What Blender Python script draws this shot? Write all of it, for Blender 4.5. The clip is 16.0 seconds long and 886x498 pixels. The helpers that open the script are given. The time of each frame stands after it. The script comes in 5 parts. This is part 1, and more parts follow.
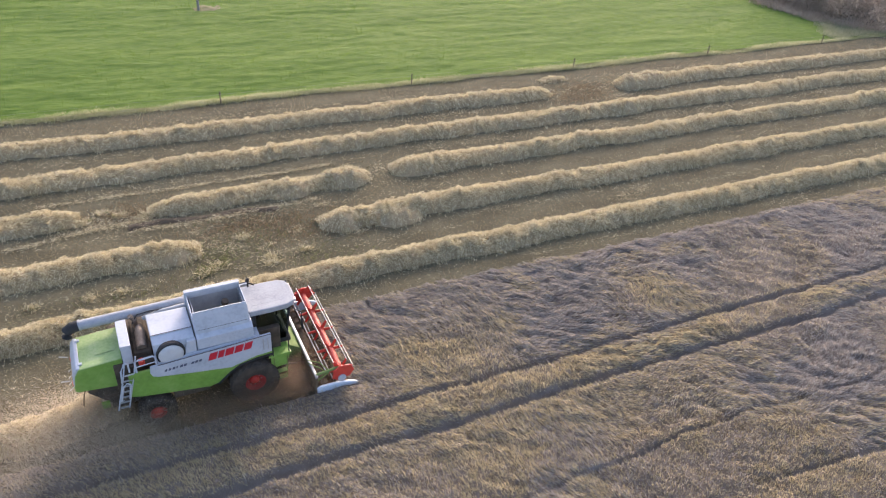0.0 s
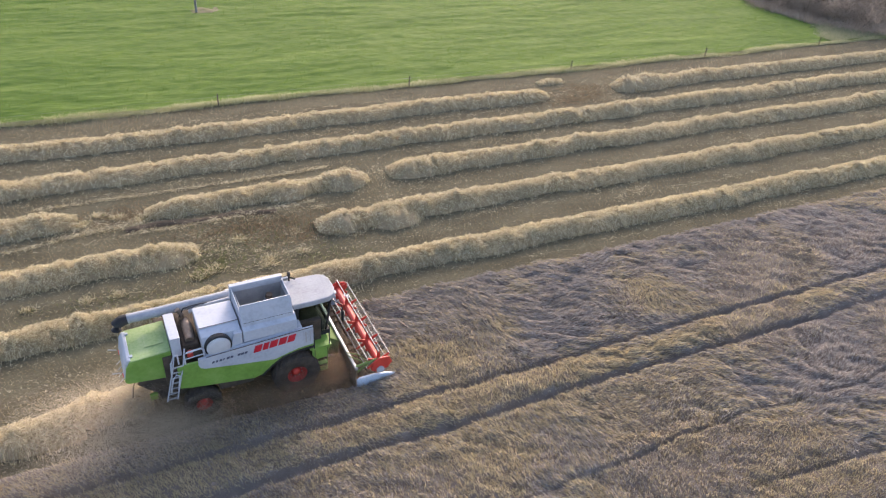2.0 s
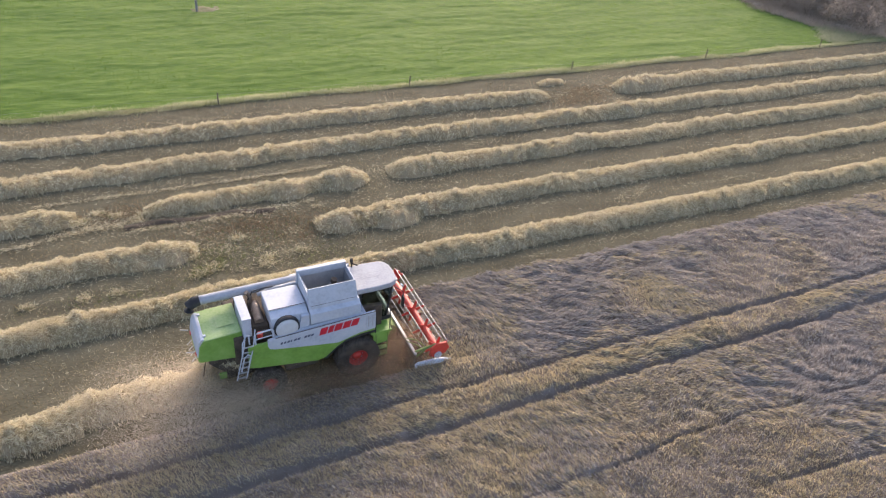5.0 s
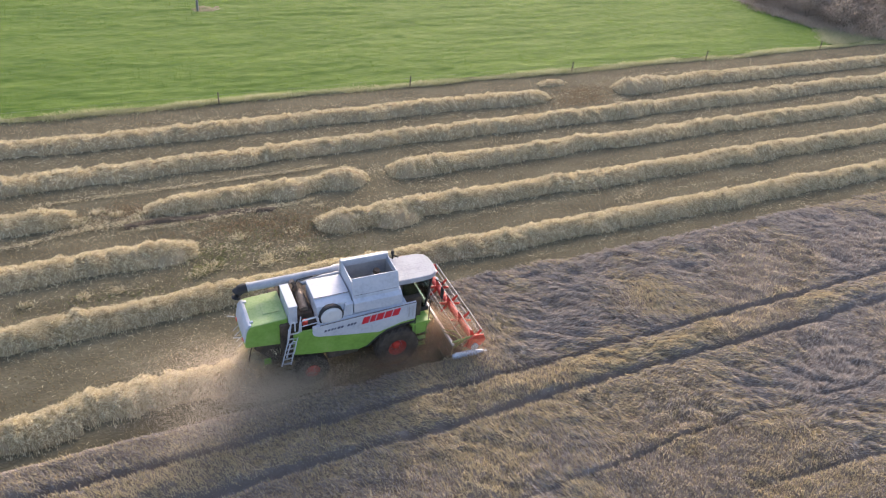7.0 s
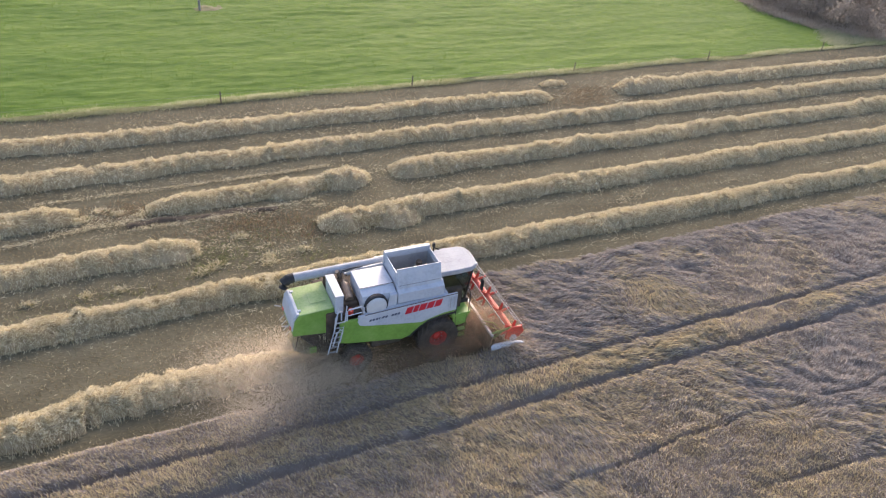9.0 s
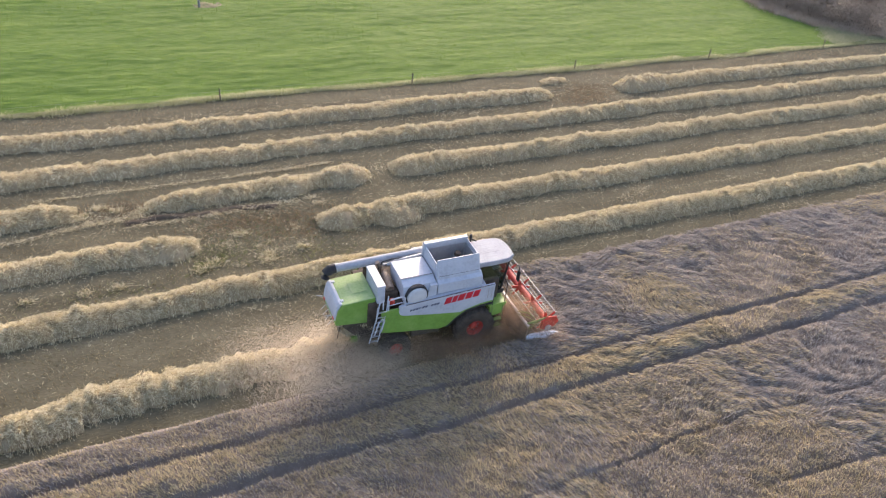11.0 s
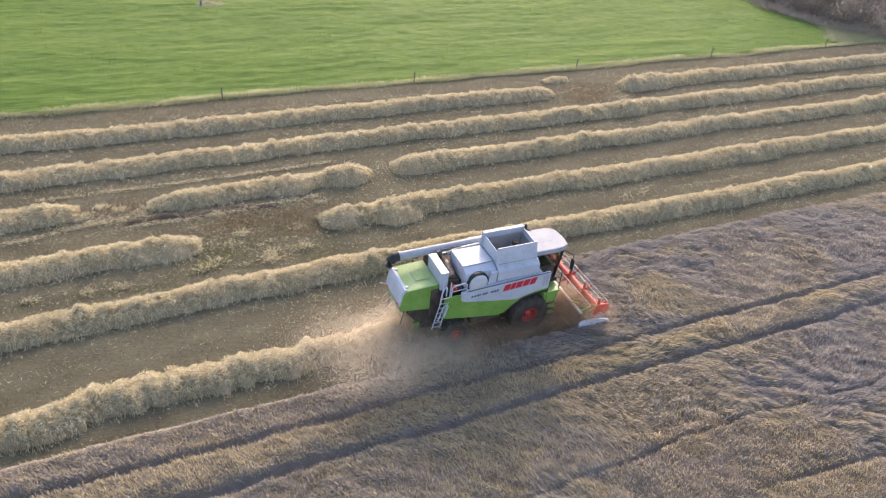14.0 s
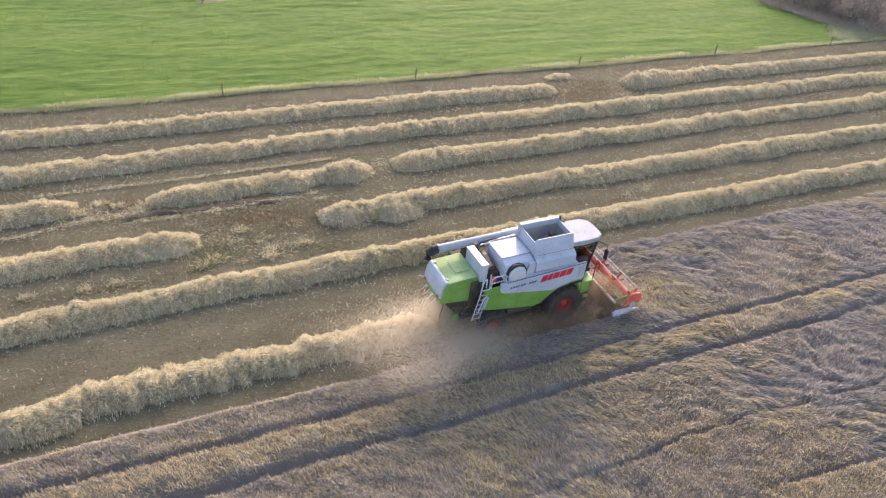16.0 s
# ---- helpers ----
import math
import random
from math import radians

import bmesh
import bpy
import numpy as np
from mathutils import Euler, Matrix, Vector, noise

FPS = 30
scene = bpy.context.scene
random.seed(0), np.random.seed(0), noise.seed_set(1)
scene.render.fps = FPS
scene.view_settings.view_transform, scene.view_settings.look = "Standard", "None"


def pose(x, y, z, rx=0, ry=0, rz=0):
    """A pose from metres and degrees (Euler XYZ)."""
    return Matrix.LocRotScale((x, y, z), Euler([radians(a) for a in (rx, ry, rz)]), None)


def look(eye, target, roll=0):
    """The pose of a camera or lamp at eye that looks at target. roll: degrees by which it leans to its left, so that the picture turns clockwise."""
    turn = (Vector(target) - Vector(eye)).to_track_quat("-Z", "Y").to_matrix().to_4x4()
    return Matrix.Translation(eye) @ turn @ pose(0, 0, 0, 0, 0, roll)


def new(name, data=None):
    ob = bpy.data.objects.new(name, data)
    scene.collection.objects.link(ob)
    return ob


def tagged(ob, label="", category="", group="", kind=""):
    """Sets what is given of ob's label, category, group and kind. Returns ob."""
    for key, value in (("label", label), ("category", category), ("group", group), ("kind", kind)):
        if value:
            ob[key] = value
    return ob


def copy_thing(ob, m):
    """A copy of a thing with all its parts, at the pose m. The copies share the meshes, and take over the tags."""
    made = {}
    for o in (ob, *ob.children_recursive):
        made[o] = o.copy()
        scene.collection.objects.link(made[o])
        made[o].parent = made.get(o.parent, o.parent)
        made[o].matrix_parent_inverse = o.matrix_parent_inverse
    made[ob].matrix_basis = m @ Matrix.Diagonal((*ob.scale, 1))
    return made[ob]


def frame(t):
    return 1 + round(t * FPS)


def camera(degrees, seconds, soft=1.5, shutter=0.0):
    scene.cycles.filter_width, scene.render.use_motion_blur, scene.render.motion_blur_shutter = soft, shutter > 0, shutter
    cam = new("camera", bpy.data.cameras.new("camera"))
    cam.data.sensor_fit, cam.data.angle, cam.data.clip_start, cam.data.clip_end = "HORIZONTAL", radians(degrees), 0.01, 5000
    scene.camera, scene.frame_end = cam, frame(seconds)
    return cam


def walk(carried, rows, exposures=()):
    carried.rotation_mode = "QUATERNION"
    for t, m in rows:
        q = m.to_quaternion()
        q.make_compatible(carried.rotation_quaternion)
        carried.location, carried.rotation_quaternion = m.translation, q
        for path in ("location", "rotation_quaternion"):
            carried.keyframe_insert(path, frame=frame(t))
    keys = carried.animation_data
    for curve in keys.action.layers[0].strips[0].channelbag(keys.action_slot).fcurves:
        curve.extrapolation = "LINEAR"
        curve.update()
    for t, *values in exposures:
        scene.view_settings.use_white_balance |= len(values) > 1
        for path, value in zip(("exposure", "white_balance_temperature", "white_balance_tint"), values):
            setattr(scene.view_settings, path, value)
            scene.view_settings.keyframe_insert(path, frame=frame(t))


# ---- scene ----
# x: along the swaths (the combine drives towards +x), y: across them towards the fence, z: up
K = 1.1                      # size of the whole plan
Y0 = 21.69                   # line on which the combine drives

PATH = [  # seconds, eye x, y, z, heading, tilt down, roll
    (0, 0.000, -0.000, 19.918, 27.514, 35.775, 5.720),
    (0.5, 0.014, 0.005, 19.942, 27.582, 35.765, 5.756),
    (1, 0.025, 0.018, 19.951, 27.627, 35.730, 5.768),
    (1.5, 0.035, 0.017, 19.960, 27.646, 35.690, 5.777),
    (2, 0.041, -0.001, 19.967, 27.670, 35.646, 5.808),
    (2.5, 0.054, -0.001, 19.969, 27.688, 35.636, 5.862),
    (3, 0.074, 0.022, 19.936, 27.698, 35.622, 5.921),
    (3.5, 0.091, 0.051, 19.879, 27.694, 35.595, 5.963),
    (4, 0.079, 0.072, 19.820, 27.703, 35.569, 6.017),
    (5, 0.053, 0.019, 19.845, 27.697, 35.532, 6.104),
    (6.5, -0.002, -0.032, 19.821, 27.700, 35.453, 6.233),
    (7, 0.038, -0.031, 19.816, 27.694, 35.457, 6.292),
    (7.5, 0.055, -0.002, 19.805, 27.704, 35.451, 6.372),
    (8, 0.045, 0.017, 19.799, 27.687, 35.445, 6.413),
    (8.5, -0.003, 0.018, 19.806, 27.680, 35.444, 6.425),
    (9, -0.050, 0.009, 19.786, 27.679, 35.438, 6.435),
    (10, -0.019, 0.051, 19.761, 27.686, 35.523, 6.480),
    (11.5, -0.000, 0.101, 19.697, 27.698, 35.612, 6.547),
    (12, -0.034, 0.099, 19.716, 27.686, 35.619, 6.574),
    (12.5, -0.072, 0.112, 19.743, 27.683, 35.658, 6.585),
    (13, -0.099, 0.128, 19.765, 27.683, 35.706, 6.563),
    (13.5, -0.089, 0.130, 19.776, 27.667, 35.732, 6.554),
    (14, -0.025, 0.131, 19.774, 27.598, 35.769, 6.555),
    (14.5, 0.085, 0.139, 19.769, 27.478, 35.833, 6.548),
    (15, 0.181, 0.160, 19.747, 27.366, 35.878, 6.541),
    (15.5, 0.230, 0.185, 19.679, 27.273, 35.900, 6.509),
    (16, 0.206, 0.223, 19.567, 27.263, 35.886, 6.502),
]
cam = camera(63.76, 16.0, soft=1.15)


def camera_pose(ex, ey, ez, yaw, pit, rol):
    e, a, b = Vector((ex, ey, ez)) * K, radians(yaw), radians(pit)
    return look(e, e + Vector((math.sin(a) * math.cos(b), math.cos(a) * math.cos(b), -math.sin(b))), rol)


LIFT = [(0.0, .06), (2.5, .0), (5.0, .0), (9.0, .04), (12.0, .10), (14.0, .15), (16.0, .21)]   # slow brightening
walk(cam, [(r[0], camera_pose(*r[1:])) for r in PATH], exposures=[(t, 0.04 + s, 6540, 20) for t, s in LIFT])

# ---- light: low sun beyond the fence ----
SUN_AZ, SUN_EL = radians(29.3), radians(24)          # azimuth from +y towards +x
world = bpy.data.worlds.new("sky")
scene.world = world
world.use_nodes = True
wn = world.node_tree
sky = wn.nodes.new("ShaderNodeTexSky")
sky.sky_type = "NISHITA"
sky.sun_disc = False
sky.sun_elevation, sky.sun_rotation = SUN_EL, SUN_AZ
sky.dust_density, sky.air_density = 3.0, 1.0
wn.links.new(sky.outputs[0], wn.nodes["Background"].inputs[0])
wn.nodes["Background"].inputs[1].default_value = 0.395
sun = new("sun", bpy.data.lights.new("sun", "SUN"))
sun.data.energy, sun.data.angle, sun.data.color = 2.27, radians(1.3), (1.0, 0.885, 0.715)
S_DIR = Vector((math.sin(SUN_AZ) * math.cos(SUN_EL), math.cos(SUN_AZ) * math.cos(SUN_EL), math.sin(SUN_EL)))
sun.matrix_world = look(S_DIR * 150, (0, 0, 0))


# ---- materials ----
def mat(name, stops, scale=4.0, rough=0.85, metal=0.0, bump=0.0, bump_scale=40.0, fine=0.35, fine_scale=60.0,
        stretch=(1, 1, 1), island=0.0, thru=0.0, coat=0.0, space="Object", alpha=1.0, depth=0.02):
    """Colour from two scales of noise through a ramp; island: share of per-piece variation; thru: light let through."""
    m = bpy.data.materials.new(name)
    m.use_nodes = True
    n, l = m.node_tree.nodes, m.node_tree.links
    b, out = n["Principled BSDF"], n["Material Output"]
    tc = n.new("ShaderNodeTexCoord")
    mp = n.new("ShaderNodeMapping")
    mp.inputs["Scale"].default_value = stretch
    if space == "World":
        geo = n.new("ShaderNodeNewGeometry")
        l.new(geo.outputs["Position"], mp.inputs[0])
    else:
        l.new(tc.outputs["Object"], mp.inputs[0])
    big, small = n.new("ShaderNodeTexNoise"), n.new("ShaderNodeTexNoise")
    big.inputs["Scale"].default_value, big.inputs["Detail"].default_value = scale, 4
    small.inputs["Scale"].default_value, small.inputs["Detail"].default_value = fine_scale, 3
    l.new(mp.outputs[0], big.inputs["Vector"])
    l.new(mp.outputs[0], small.inputs["Vector"])
    mix = n.new("ShaderNodeMix")
    mix.inputs[0].default_value = fine
    l.new(big.outputs[0], mix.inputs[2])
    l.new(small.outputs[0], mix.inputs[3])
    src = mix.outputs[0]
    if island:
        g2 = n.new("ShaderNodeNewGeometry")
        mi = n.new("ShaderNodeMix")
        mi.inputs[0].default_value = island
        l.new(src, mi.inputs[2])
        l.new(g2.outputs["Random Per Island"], mi.inputs[3])
        src = mi.outputs[0]
    ramp = n.new("ShaderNodeValToRGB")
    while len(ramp.color_ramp.elements) < len(stops):
        ramp.color_ramp.elements.new(0.5)
    lo, hi = (0.3, 0.7) if not island else (0.2, 0.8)
    for i, (el, c) in enumerate(zip(ramp.color_ramp.elements, stops)):
        el.position = lo + (hi - lo) * i / max(1, len(stops) - 1)
        el.color = (*c, 1)
    l.new(src, ramp.inputs[0])
    l.new(ramp.outputs[0], b.inputs["Base Color"])
    b.inputs["Roughness"].default_value, b.inputs["Metallic"].default_value = rough, metal
    b.inputs["Coat Weight"].default_value = coat
    b.inputs["Specular IOR Level"].default_value = 0.5 if rough < 0.6 else 0.2
    if bump:
        bt, bn = n.new("ShaderNodeBump"), n.new("ShaderNodeTexNoise")
        bn.inputs["Scale"].default_value, bn.inputs["Detail"].default_value = bump_scale, 4
        l.new(mp.outputs[0], bn.inputs["Vector"])
        l.new(bn.outputs[0], bt.inputs["Height"])
        bt.inputs["Strength"].default_value, bt.inputs["Distance"].default_value = bump, depth
        l.new(bt.outputs[0], b.inputs["Normal"])
    last = b.outputs[0]
    if thru:
        tr, mx = n.new("ShaderNodeBsdfTranslucent"), n.new("ShaderNodeMixShader")
        l.new(ramp.outputs[0], tr.inputs[0])
        mx.inputs[0].default_value = thru
        l.new(last, mx.inputs[1])
        l.new(tr.outputs[0], mx.inputs[2])
        last = mx.outputs[0]
    if alpha < 1:
        tp, mx = n.new("ShaderNodeBsdfTransparent"), n.new("ShaderNodeMixShader")
        mx.inputs[0].default_value = alpha
        l.new(tp.outputs[0], mx.inputs[1])
        l.new(last, mx.inputs[2])
        last = mx.outputs[0]
    l.new(last, out.inputs[0])
    return m


M_SOIL = mat("stubble_soil", [(.062, .055, .033), (.109, .098, .060), (.170, .153, .097)], 0.9, .95, bump=1.0, bump_scale=14, fine=.55, fine_scale=15, stretch=(.35, 1, 1), depth=.035)
M_MUD = mat("damp_soil", [(.045, .035, .024), (.095, .074, .05)], 3, .8, bump=1, bump_scale=12)
M_STUBBLE = mat("stubble", [(.13, .10, .055), (.28, .23, .13), (.46, .39, .25)], 1.2, .8, island=.65, thru=.3, space="World")
M_WEED = mat("weeds", [(.12, .14, .05), (.24, .25, .11)], 1.2, .8, island=.6, thru=.4, space="World")
M_STRAW = mat("straw", [(.36, .30, .18), (.635, .56, .37), (.90, .835, .625)], 7.0, .6, island=.42, thru=.39, space="World", fine=.3, fine_scale=1.1)
# core darker than the straw, so gaps between straws read as shade
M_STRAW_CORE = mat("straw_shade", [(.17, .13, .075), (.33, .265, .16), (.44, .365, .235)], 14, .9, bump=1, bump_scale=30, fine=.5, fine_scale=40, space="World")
M_CROP = mat("ripe_grain", [(.254, .228, .204), (.368, .336, .303), (.486, .447, .404)], 0.5, .75, island=.36, thru=.38, space="World", fine=.4, fine_scale=5)
M_CROP_GOLD = mat("gold_grain", [(.34, .28, .165), (.485, .415, .265), (.60, .52, .35)], 0.7, .75, island=.4, thru=.38, space="World", fine=.4, fine_scale=5)
# soil-dark bed; the shade down between the stems is in its colour too
M_CROP_CORE = mat("grain_bed_shade", [(.14, .116, .095), (.265, .228, .193)], 2, .95, bump=1, bump_scale=18, fine=.6, fine_scale=30, space="World")
M_GRASS = mat("pasture", [(.052, .108, .013), (.082, .145, .021), (.125, .185, .034)], .22, .9, bump=.8, bump_scale=3.2, fine=.5, fine_scale=2.2, stretch=(.5, 1.6, 1), depth=.09)
M_BLADE = mat("grass_blade", [(.08, .155, .02), (.12, .20, .032), (.16, .24, .052)], .3, .7, island=.25, thru=.72, space="World")
M_VERGE = mat("dry_verge_grass", [(.24, .28, .13), (.40, .41, .24), (.56, .54, .38)], .6, .8, island=.6, thru=.5, space="World")
M_ROUGH = mat("rough_grass", [(.20, .23, .14), (.30, .32, .21), (.40, .40, .29)], .5, .85, island=.5, thru=.5, space="World")
M_BARK = mat("bark", [(.05, .04, .03), (.12, .10, .08)], 5, .95, bump=1, bump_scale=30)
M_BUSH = mat("brown_scrub", [(.29, .24, .19), (.39, .33, .265), (.48, .41, .335)], .5, .9, island=.3, thru=.48, space="World")
M_LITTER = mat("leaf_litter", [(.23, .195, .14), (.33, .285, .21), (.41, .36, .275)], .8, .95, bump=1, bump_scale=9, fine=.5, fine_scale=9, space="World")
M_STUBBLE_RED = mat("reddish_stubble", [(.17, .11, .06), (.30, .205, .12), (.40, .30, .185)], 1.5, .85, island=.6, thru=.25, space="World")
M_POST = mat("weathered_post", [(.06, .055, .05), (.16, .14, .12)], 8, .9, bump=.6)
M_POLE = mat("bleached_pole", [(.17, .165, .16), (.30, .29, .28)], 6, .9, bump=.6, stretch=(1, 1, .15))
M_WIRE = mat("wire", [(.20, .20, .20), (.3, .3, .3)], 8, .5, metal=.8)
M_PATCH = mat("bare_patch", [(.10, .14, .04), (.16, .15, .08), (.21, .18, .13)], 1.5, .95, bump=.5, bump_scale=10)
M_DUST = mat("dust", [(.72, .64, .53), (.82, .735, .62)], 2, 1.0, thru=.68, alpha=.36)
M_CHAFF = mat("chaff_dust", [(.44, .32, .22), (.57, .43, .31)], 2, 1.0, thru=.6, alpha=.36)
M_WHITE = mat("white_paint", [(.33, .36, .41), (.425, .46, .515), (.48, .51, .555)], 1.6, .48, bump=.05, fine=.42, fine_scale=9, coat=.08)
# dusty, and dimmed further so the sunlit roof and tube don't burn out
M_WHITE_DIMMED = mat("dusty_dimmed_white_paint", [(.25, .265, .285), (.33, .345, .37), (.39, .40, .42)], 2.2, .6, bump=.08, fine=.45, fine_scale=11)
M_GREEN = mat("green_paint", [(.12, .24, .04), (.165, .315, .055), (.22, .36, .09)], 1.4, .45, bump=.05, fine=.4, fine_scale=8, coat=.1)
M_GREEN_DUSTY = mat("dusty_green_paint", [(.22, .33, .11), (.31, .42, .18), (.40, .47, .25)], 1.8, .65, fine=.45, fine_scale=10)
M_RED = mat("red_paint", [(.46, .035, .025), (.62, .06, .04)], 3, .45, fine=.4, coat=.1)
# rim red: dusty, and darkened for the shadow it sits in
M_RIM = mat("dusty_shaded_red_paint", [(.34, .035, .03), (.46, .06, .05)], 5, .7, fine=.5)
M_MARK = mat("red_mark", [(.50, .015, .03), (.58, .025, .045)], 5, .45, fine=.4)
M_DARK = mat("dark_chassis", [(.03, .026, .022), (.13, .10, .075)], 3, .8, bump=.3)
M_RUBBER = mat("tyre_rubber", [(.025, .023, .021), (.10, .08, .062)], 3, .9, bump=.3)
M_GREY = mat("grey_steel", [(.30, .31, .32), (.45, .46, .46)], 4, .45, metal=.4, fine=.4)
M_PALE = mat("pale_blue_sheet", [(.48, .58, .70), (.62, .70, .80)], 3, .4, fine=.4)
M_SCREEN = mat("radiator_screen", [(.48, .49, .50), (.58, .59, .60)], 5, .6, bump=.4, bump_scale=90)
M_TROUGH = mat("dusty_trough", [(.10, .075, .05), (.20, .155, .105)], 3, .9, bump=.5)
M_GREEN_MUD = mat("dusty_dark_green", [(.10, .16, .04), (.20, .26, .10)], 4, .7, fine=.5)
M_BLACK = mat("black_plastic", [(.02, .02, .022), (.05, .05, .05)], 4, .6)
M_INK = mat("dark_blue_ink", [(.07, .085, .13), (.09, .105, .16)], 4, .5)
M_BRASS = mat("engine_metal", [(.16, .11, .08), (.34, .28, .22)], 6, .55, metal=.5)
M_LAMP = mat("lamp_lens", [(.65, .66, .66), (.8, .8, .8)], 4, .15)
M_SEAT = mat("seat_fabric", [(.03, .03, .035), (.08, .08, .08)], 6, .9)


def glass_material():
    m = bpy.data.materials.new("cab_glass")
    m.use_nodes = True
    b = m.node_tree.nodes["Principled BSDF"]
    b.inputs["Base Color"].default_value = (.42, .50, .47, 1)
    b.inputs["Transmission Weight"].default_value = 1.0
    b.inputs["Roughness"].default_value, b.inputs["IOR"].default_value = 0.04, 1.1
    return m


M_GLASS = glass_material()

# ---- mesh helpers ----
rng = np.random.default_rng(7)


def mesh_np(name, v, polys, mats, mat_index=None, smooth=False):
    """A mesh from numpy arrays; polys: a list of (n, k) index arrays."""
    me = bpy.data.meshes.new(name)
    v = np.asarray(v, dtype=np.float32)
    me.vertices.add(len(v))
    me.vertices.foreach_set("co", v.ravel())
    loops = np.concatenate([p.ravel() for p in polys]).astype(np.int32)
    tot = np.concatenate([np.full(len(p), p.shape[1]) for p in polys]).astype(np.int32)
    me.loops.add(len(loops))
    me.loops.foreach_set("vertex_index", loops)
    me.polygons.add(len(tot))
    me.polygons.foreach_set("loop_start", np.concatenate([[0], np.cumsum(tot)[:-1]]).astype(np.int32))
    for m in mats:
        me.materials.append(m)
    if mat_index is not None:
        me.polygons.foreach_set("material_index", np.asarray(mat_index, dtype=np.int32))
    if smooth:
        me.polygons.foreach_set("use_smooth", np.ones(len(tot), dtype=bool))
    me.update(calc_edges=True)
    return me


LAT = np.random.default_rng(3).random((256, 256))


def vnoise(x, y):
    """Smooth lattice noise, 0 to 1."""
    xi, yi = np.floor(x).astype(int), np.floor(y).astype(int)
    fx, fy = x - xi, y - yi
    fx, fy = fx * fx * (3 - 2 * fx), fy * fy * (3 - 2 * fy)
    a, b = LAT[xi & 255, yi & 255], LAT[(xi + 1) & 255, yi & 255]
    c, d = LAT[xi & 255, (yi + 1) & 255], LAT[(xi + 1) & 255, (yi + 1) & 255]
    return (a * (1 - fx) + b * fx) * (1 - fy) + (c * (1 - fx) + d * fx) * fy


def fbm(x, y, octaves=3):
    s, amp, tot = 0, 1.0, 0
    for i in range(octaves):
        s = s + amp * vnoise(x * 2 ** i + 17.3 * i, y * 2 ** i + 5.7 * i)
        tot += amp
        amp *= .5
    return s / tot


def blades(p, d, length, width, bend=0.0, start=0):
    """Thin blades, two faces each: roots p, directions d, drooping by bend. Returns vertices, quads, triangles."""
    n = len(p)
    side = np.cross(d, rng.normal(size=(n, 3)))
    side /= np.linalg.norm(side, axis=1, keepdims=True) + 1e-9
    w, L = (width / 2)[:, None], length[:, None]
    mid = p + d * L * .55
    tip = p + d * L - np.array([0, 0, 1.]) * (bend * length)[:, None] if np.ndim(bend) else p + d * L - np.array([0, 0, bend]) * L
    v = np.stack([p - side * w * .7, p + side * w * .7, mid + side * w, mid - side * w, tip], 1).reshape(-1, 3)
    i = (np.arange(n) * 5 + start)[:, None]
    return v, np.concatenate([i, i + 1, i + 2, i + 3], 1), np.concatenate([i + 3, i + 2, i + 4], 1)


def tri_blades(p, d, length, width):
    n = len(p)
    side = np.cross(d, rng.normal(size=(n, 3)))
    side /= np.linalg.norm(side, axis=1, keepdims=True) + 1e-9
    v = np.stack([p - side * (width / 2)[:, None], p + side * (width / 2)[:, None], p + d * length[:, None]], 1).reshape(-1, 3)
    return v, np.arange(n * 3).reshape(n, 3)


def sheet(x0, x1, y0, y1, step, height):
    """A grid of quads with z = height(x, y)."""
    nx, ny = max(2, int(round((x1 - x0) / step)) + 1), max(2, int(round((y1 - y0) / step)) + 1)
    gx, gy = np.meshgrid(np.linspace(x0, x1, nx), np.linspace(y0, y1, ny), indexing="ij")
    v = np.stack([gx, gy, height(gx, gy)], -1).reshape(-1, 3)
    i = np.arange(nx * ny).reshape(nx, ny)
    q = np.stack([i[:-1, :-1], i[1:, :-1], i[1:, 1:], i[:-1, 1:]], -1).reshape(-1, 4)
    return v, q


def part(name, bm, material, parent=None, label=""):
    """Link a bmesh as one mesh object under a thing or part."""
    me = bpy.data.meshes.new(name)
    bm.to_mesh(me)
    bm.free()
    me.materials.append(material)
    ob = new(name, me)
    ob.parent = parent
    if label:
        tagged(ob, label)
    return ob


def box(x0, x1, y0, y1, z0, z1, bev=0.02, seg=2):
    bm = bmesh.new()
    bmesh.ops.create_cube(bm, size=1)
    for v in bm.verts:
        v.co = Vector(((x0 + x1) / 2 + v.co.x * (x1 - x0), (y0 + y1) / 2 + v.co.y * (y1 - y0), (z0 + z1) / 2 + v.co.z * (z1 - z0))) * K
    if bev:
        bmesh.ops.bevel(bm, geom=bm.edges[:], offset=bev * K, segments=seg, affect="EDGES", profile=.6)
    return bm


def prism(pts, y0, y1, bev=0.015, seg=2, axis="y"):
    """An outline in x, z (or in x, y or y, z, by axis) carried through a thickness."""
    bm = bmesh.new()
    rows = []
    for t in (y0, y1):
        rows.append([bm.verts.new(Vector({"y": (a, t, b), "z": (a, b, t), "x": (t, a, b)}[axis]) * K) for a, b in pts])
    n = len(pts)
    bm.faces.new(rows[0])
    bm.faces.new(rows[1][::-1])
    for i in range(n):
        bm.faces.new((rows[0][i], rows[0][(i + 1) % n], rows[1][(i + 1) % n], rows[1][i]))
    bmesh.ops.recalc_face_normals(bm, faces=bm.faces[:])
    if bev:
        bmesh.ops.bevel(bm, geom=bm.edges[:], offset=bev * K, segments=seg, affect="EDGES", profile=.6)
    return bm


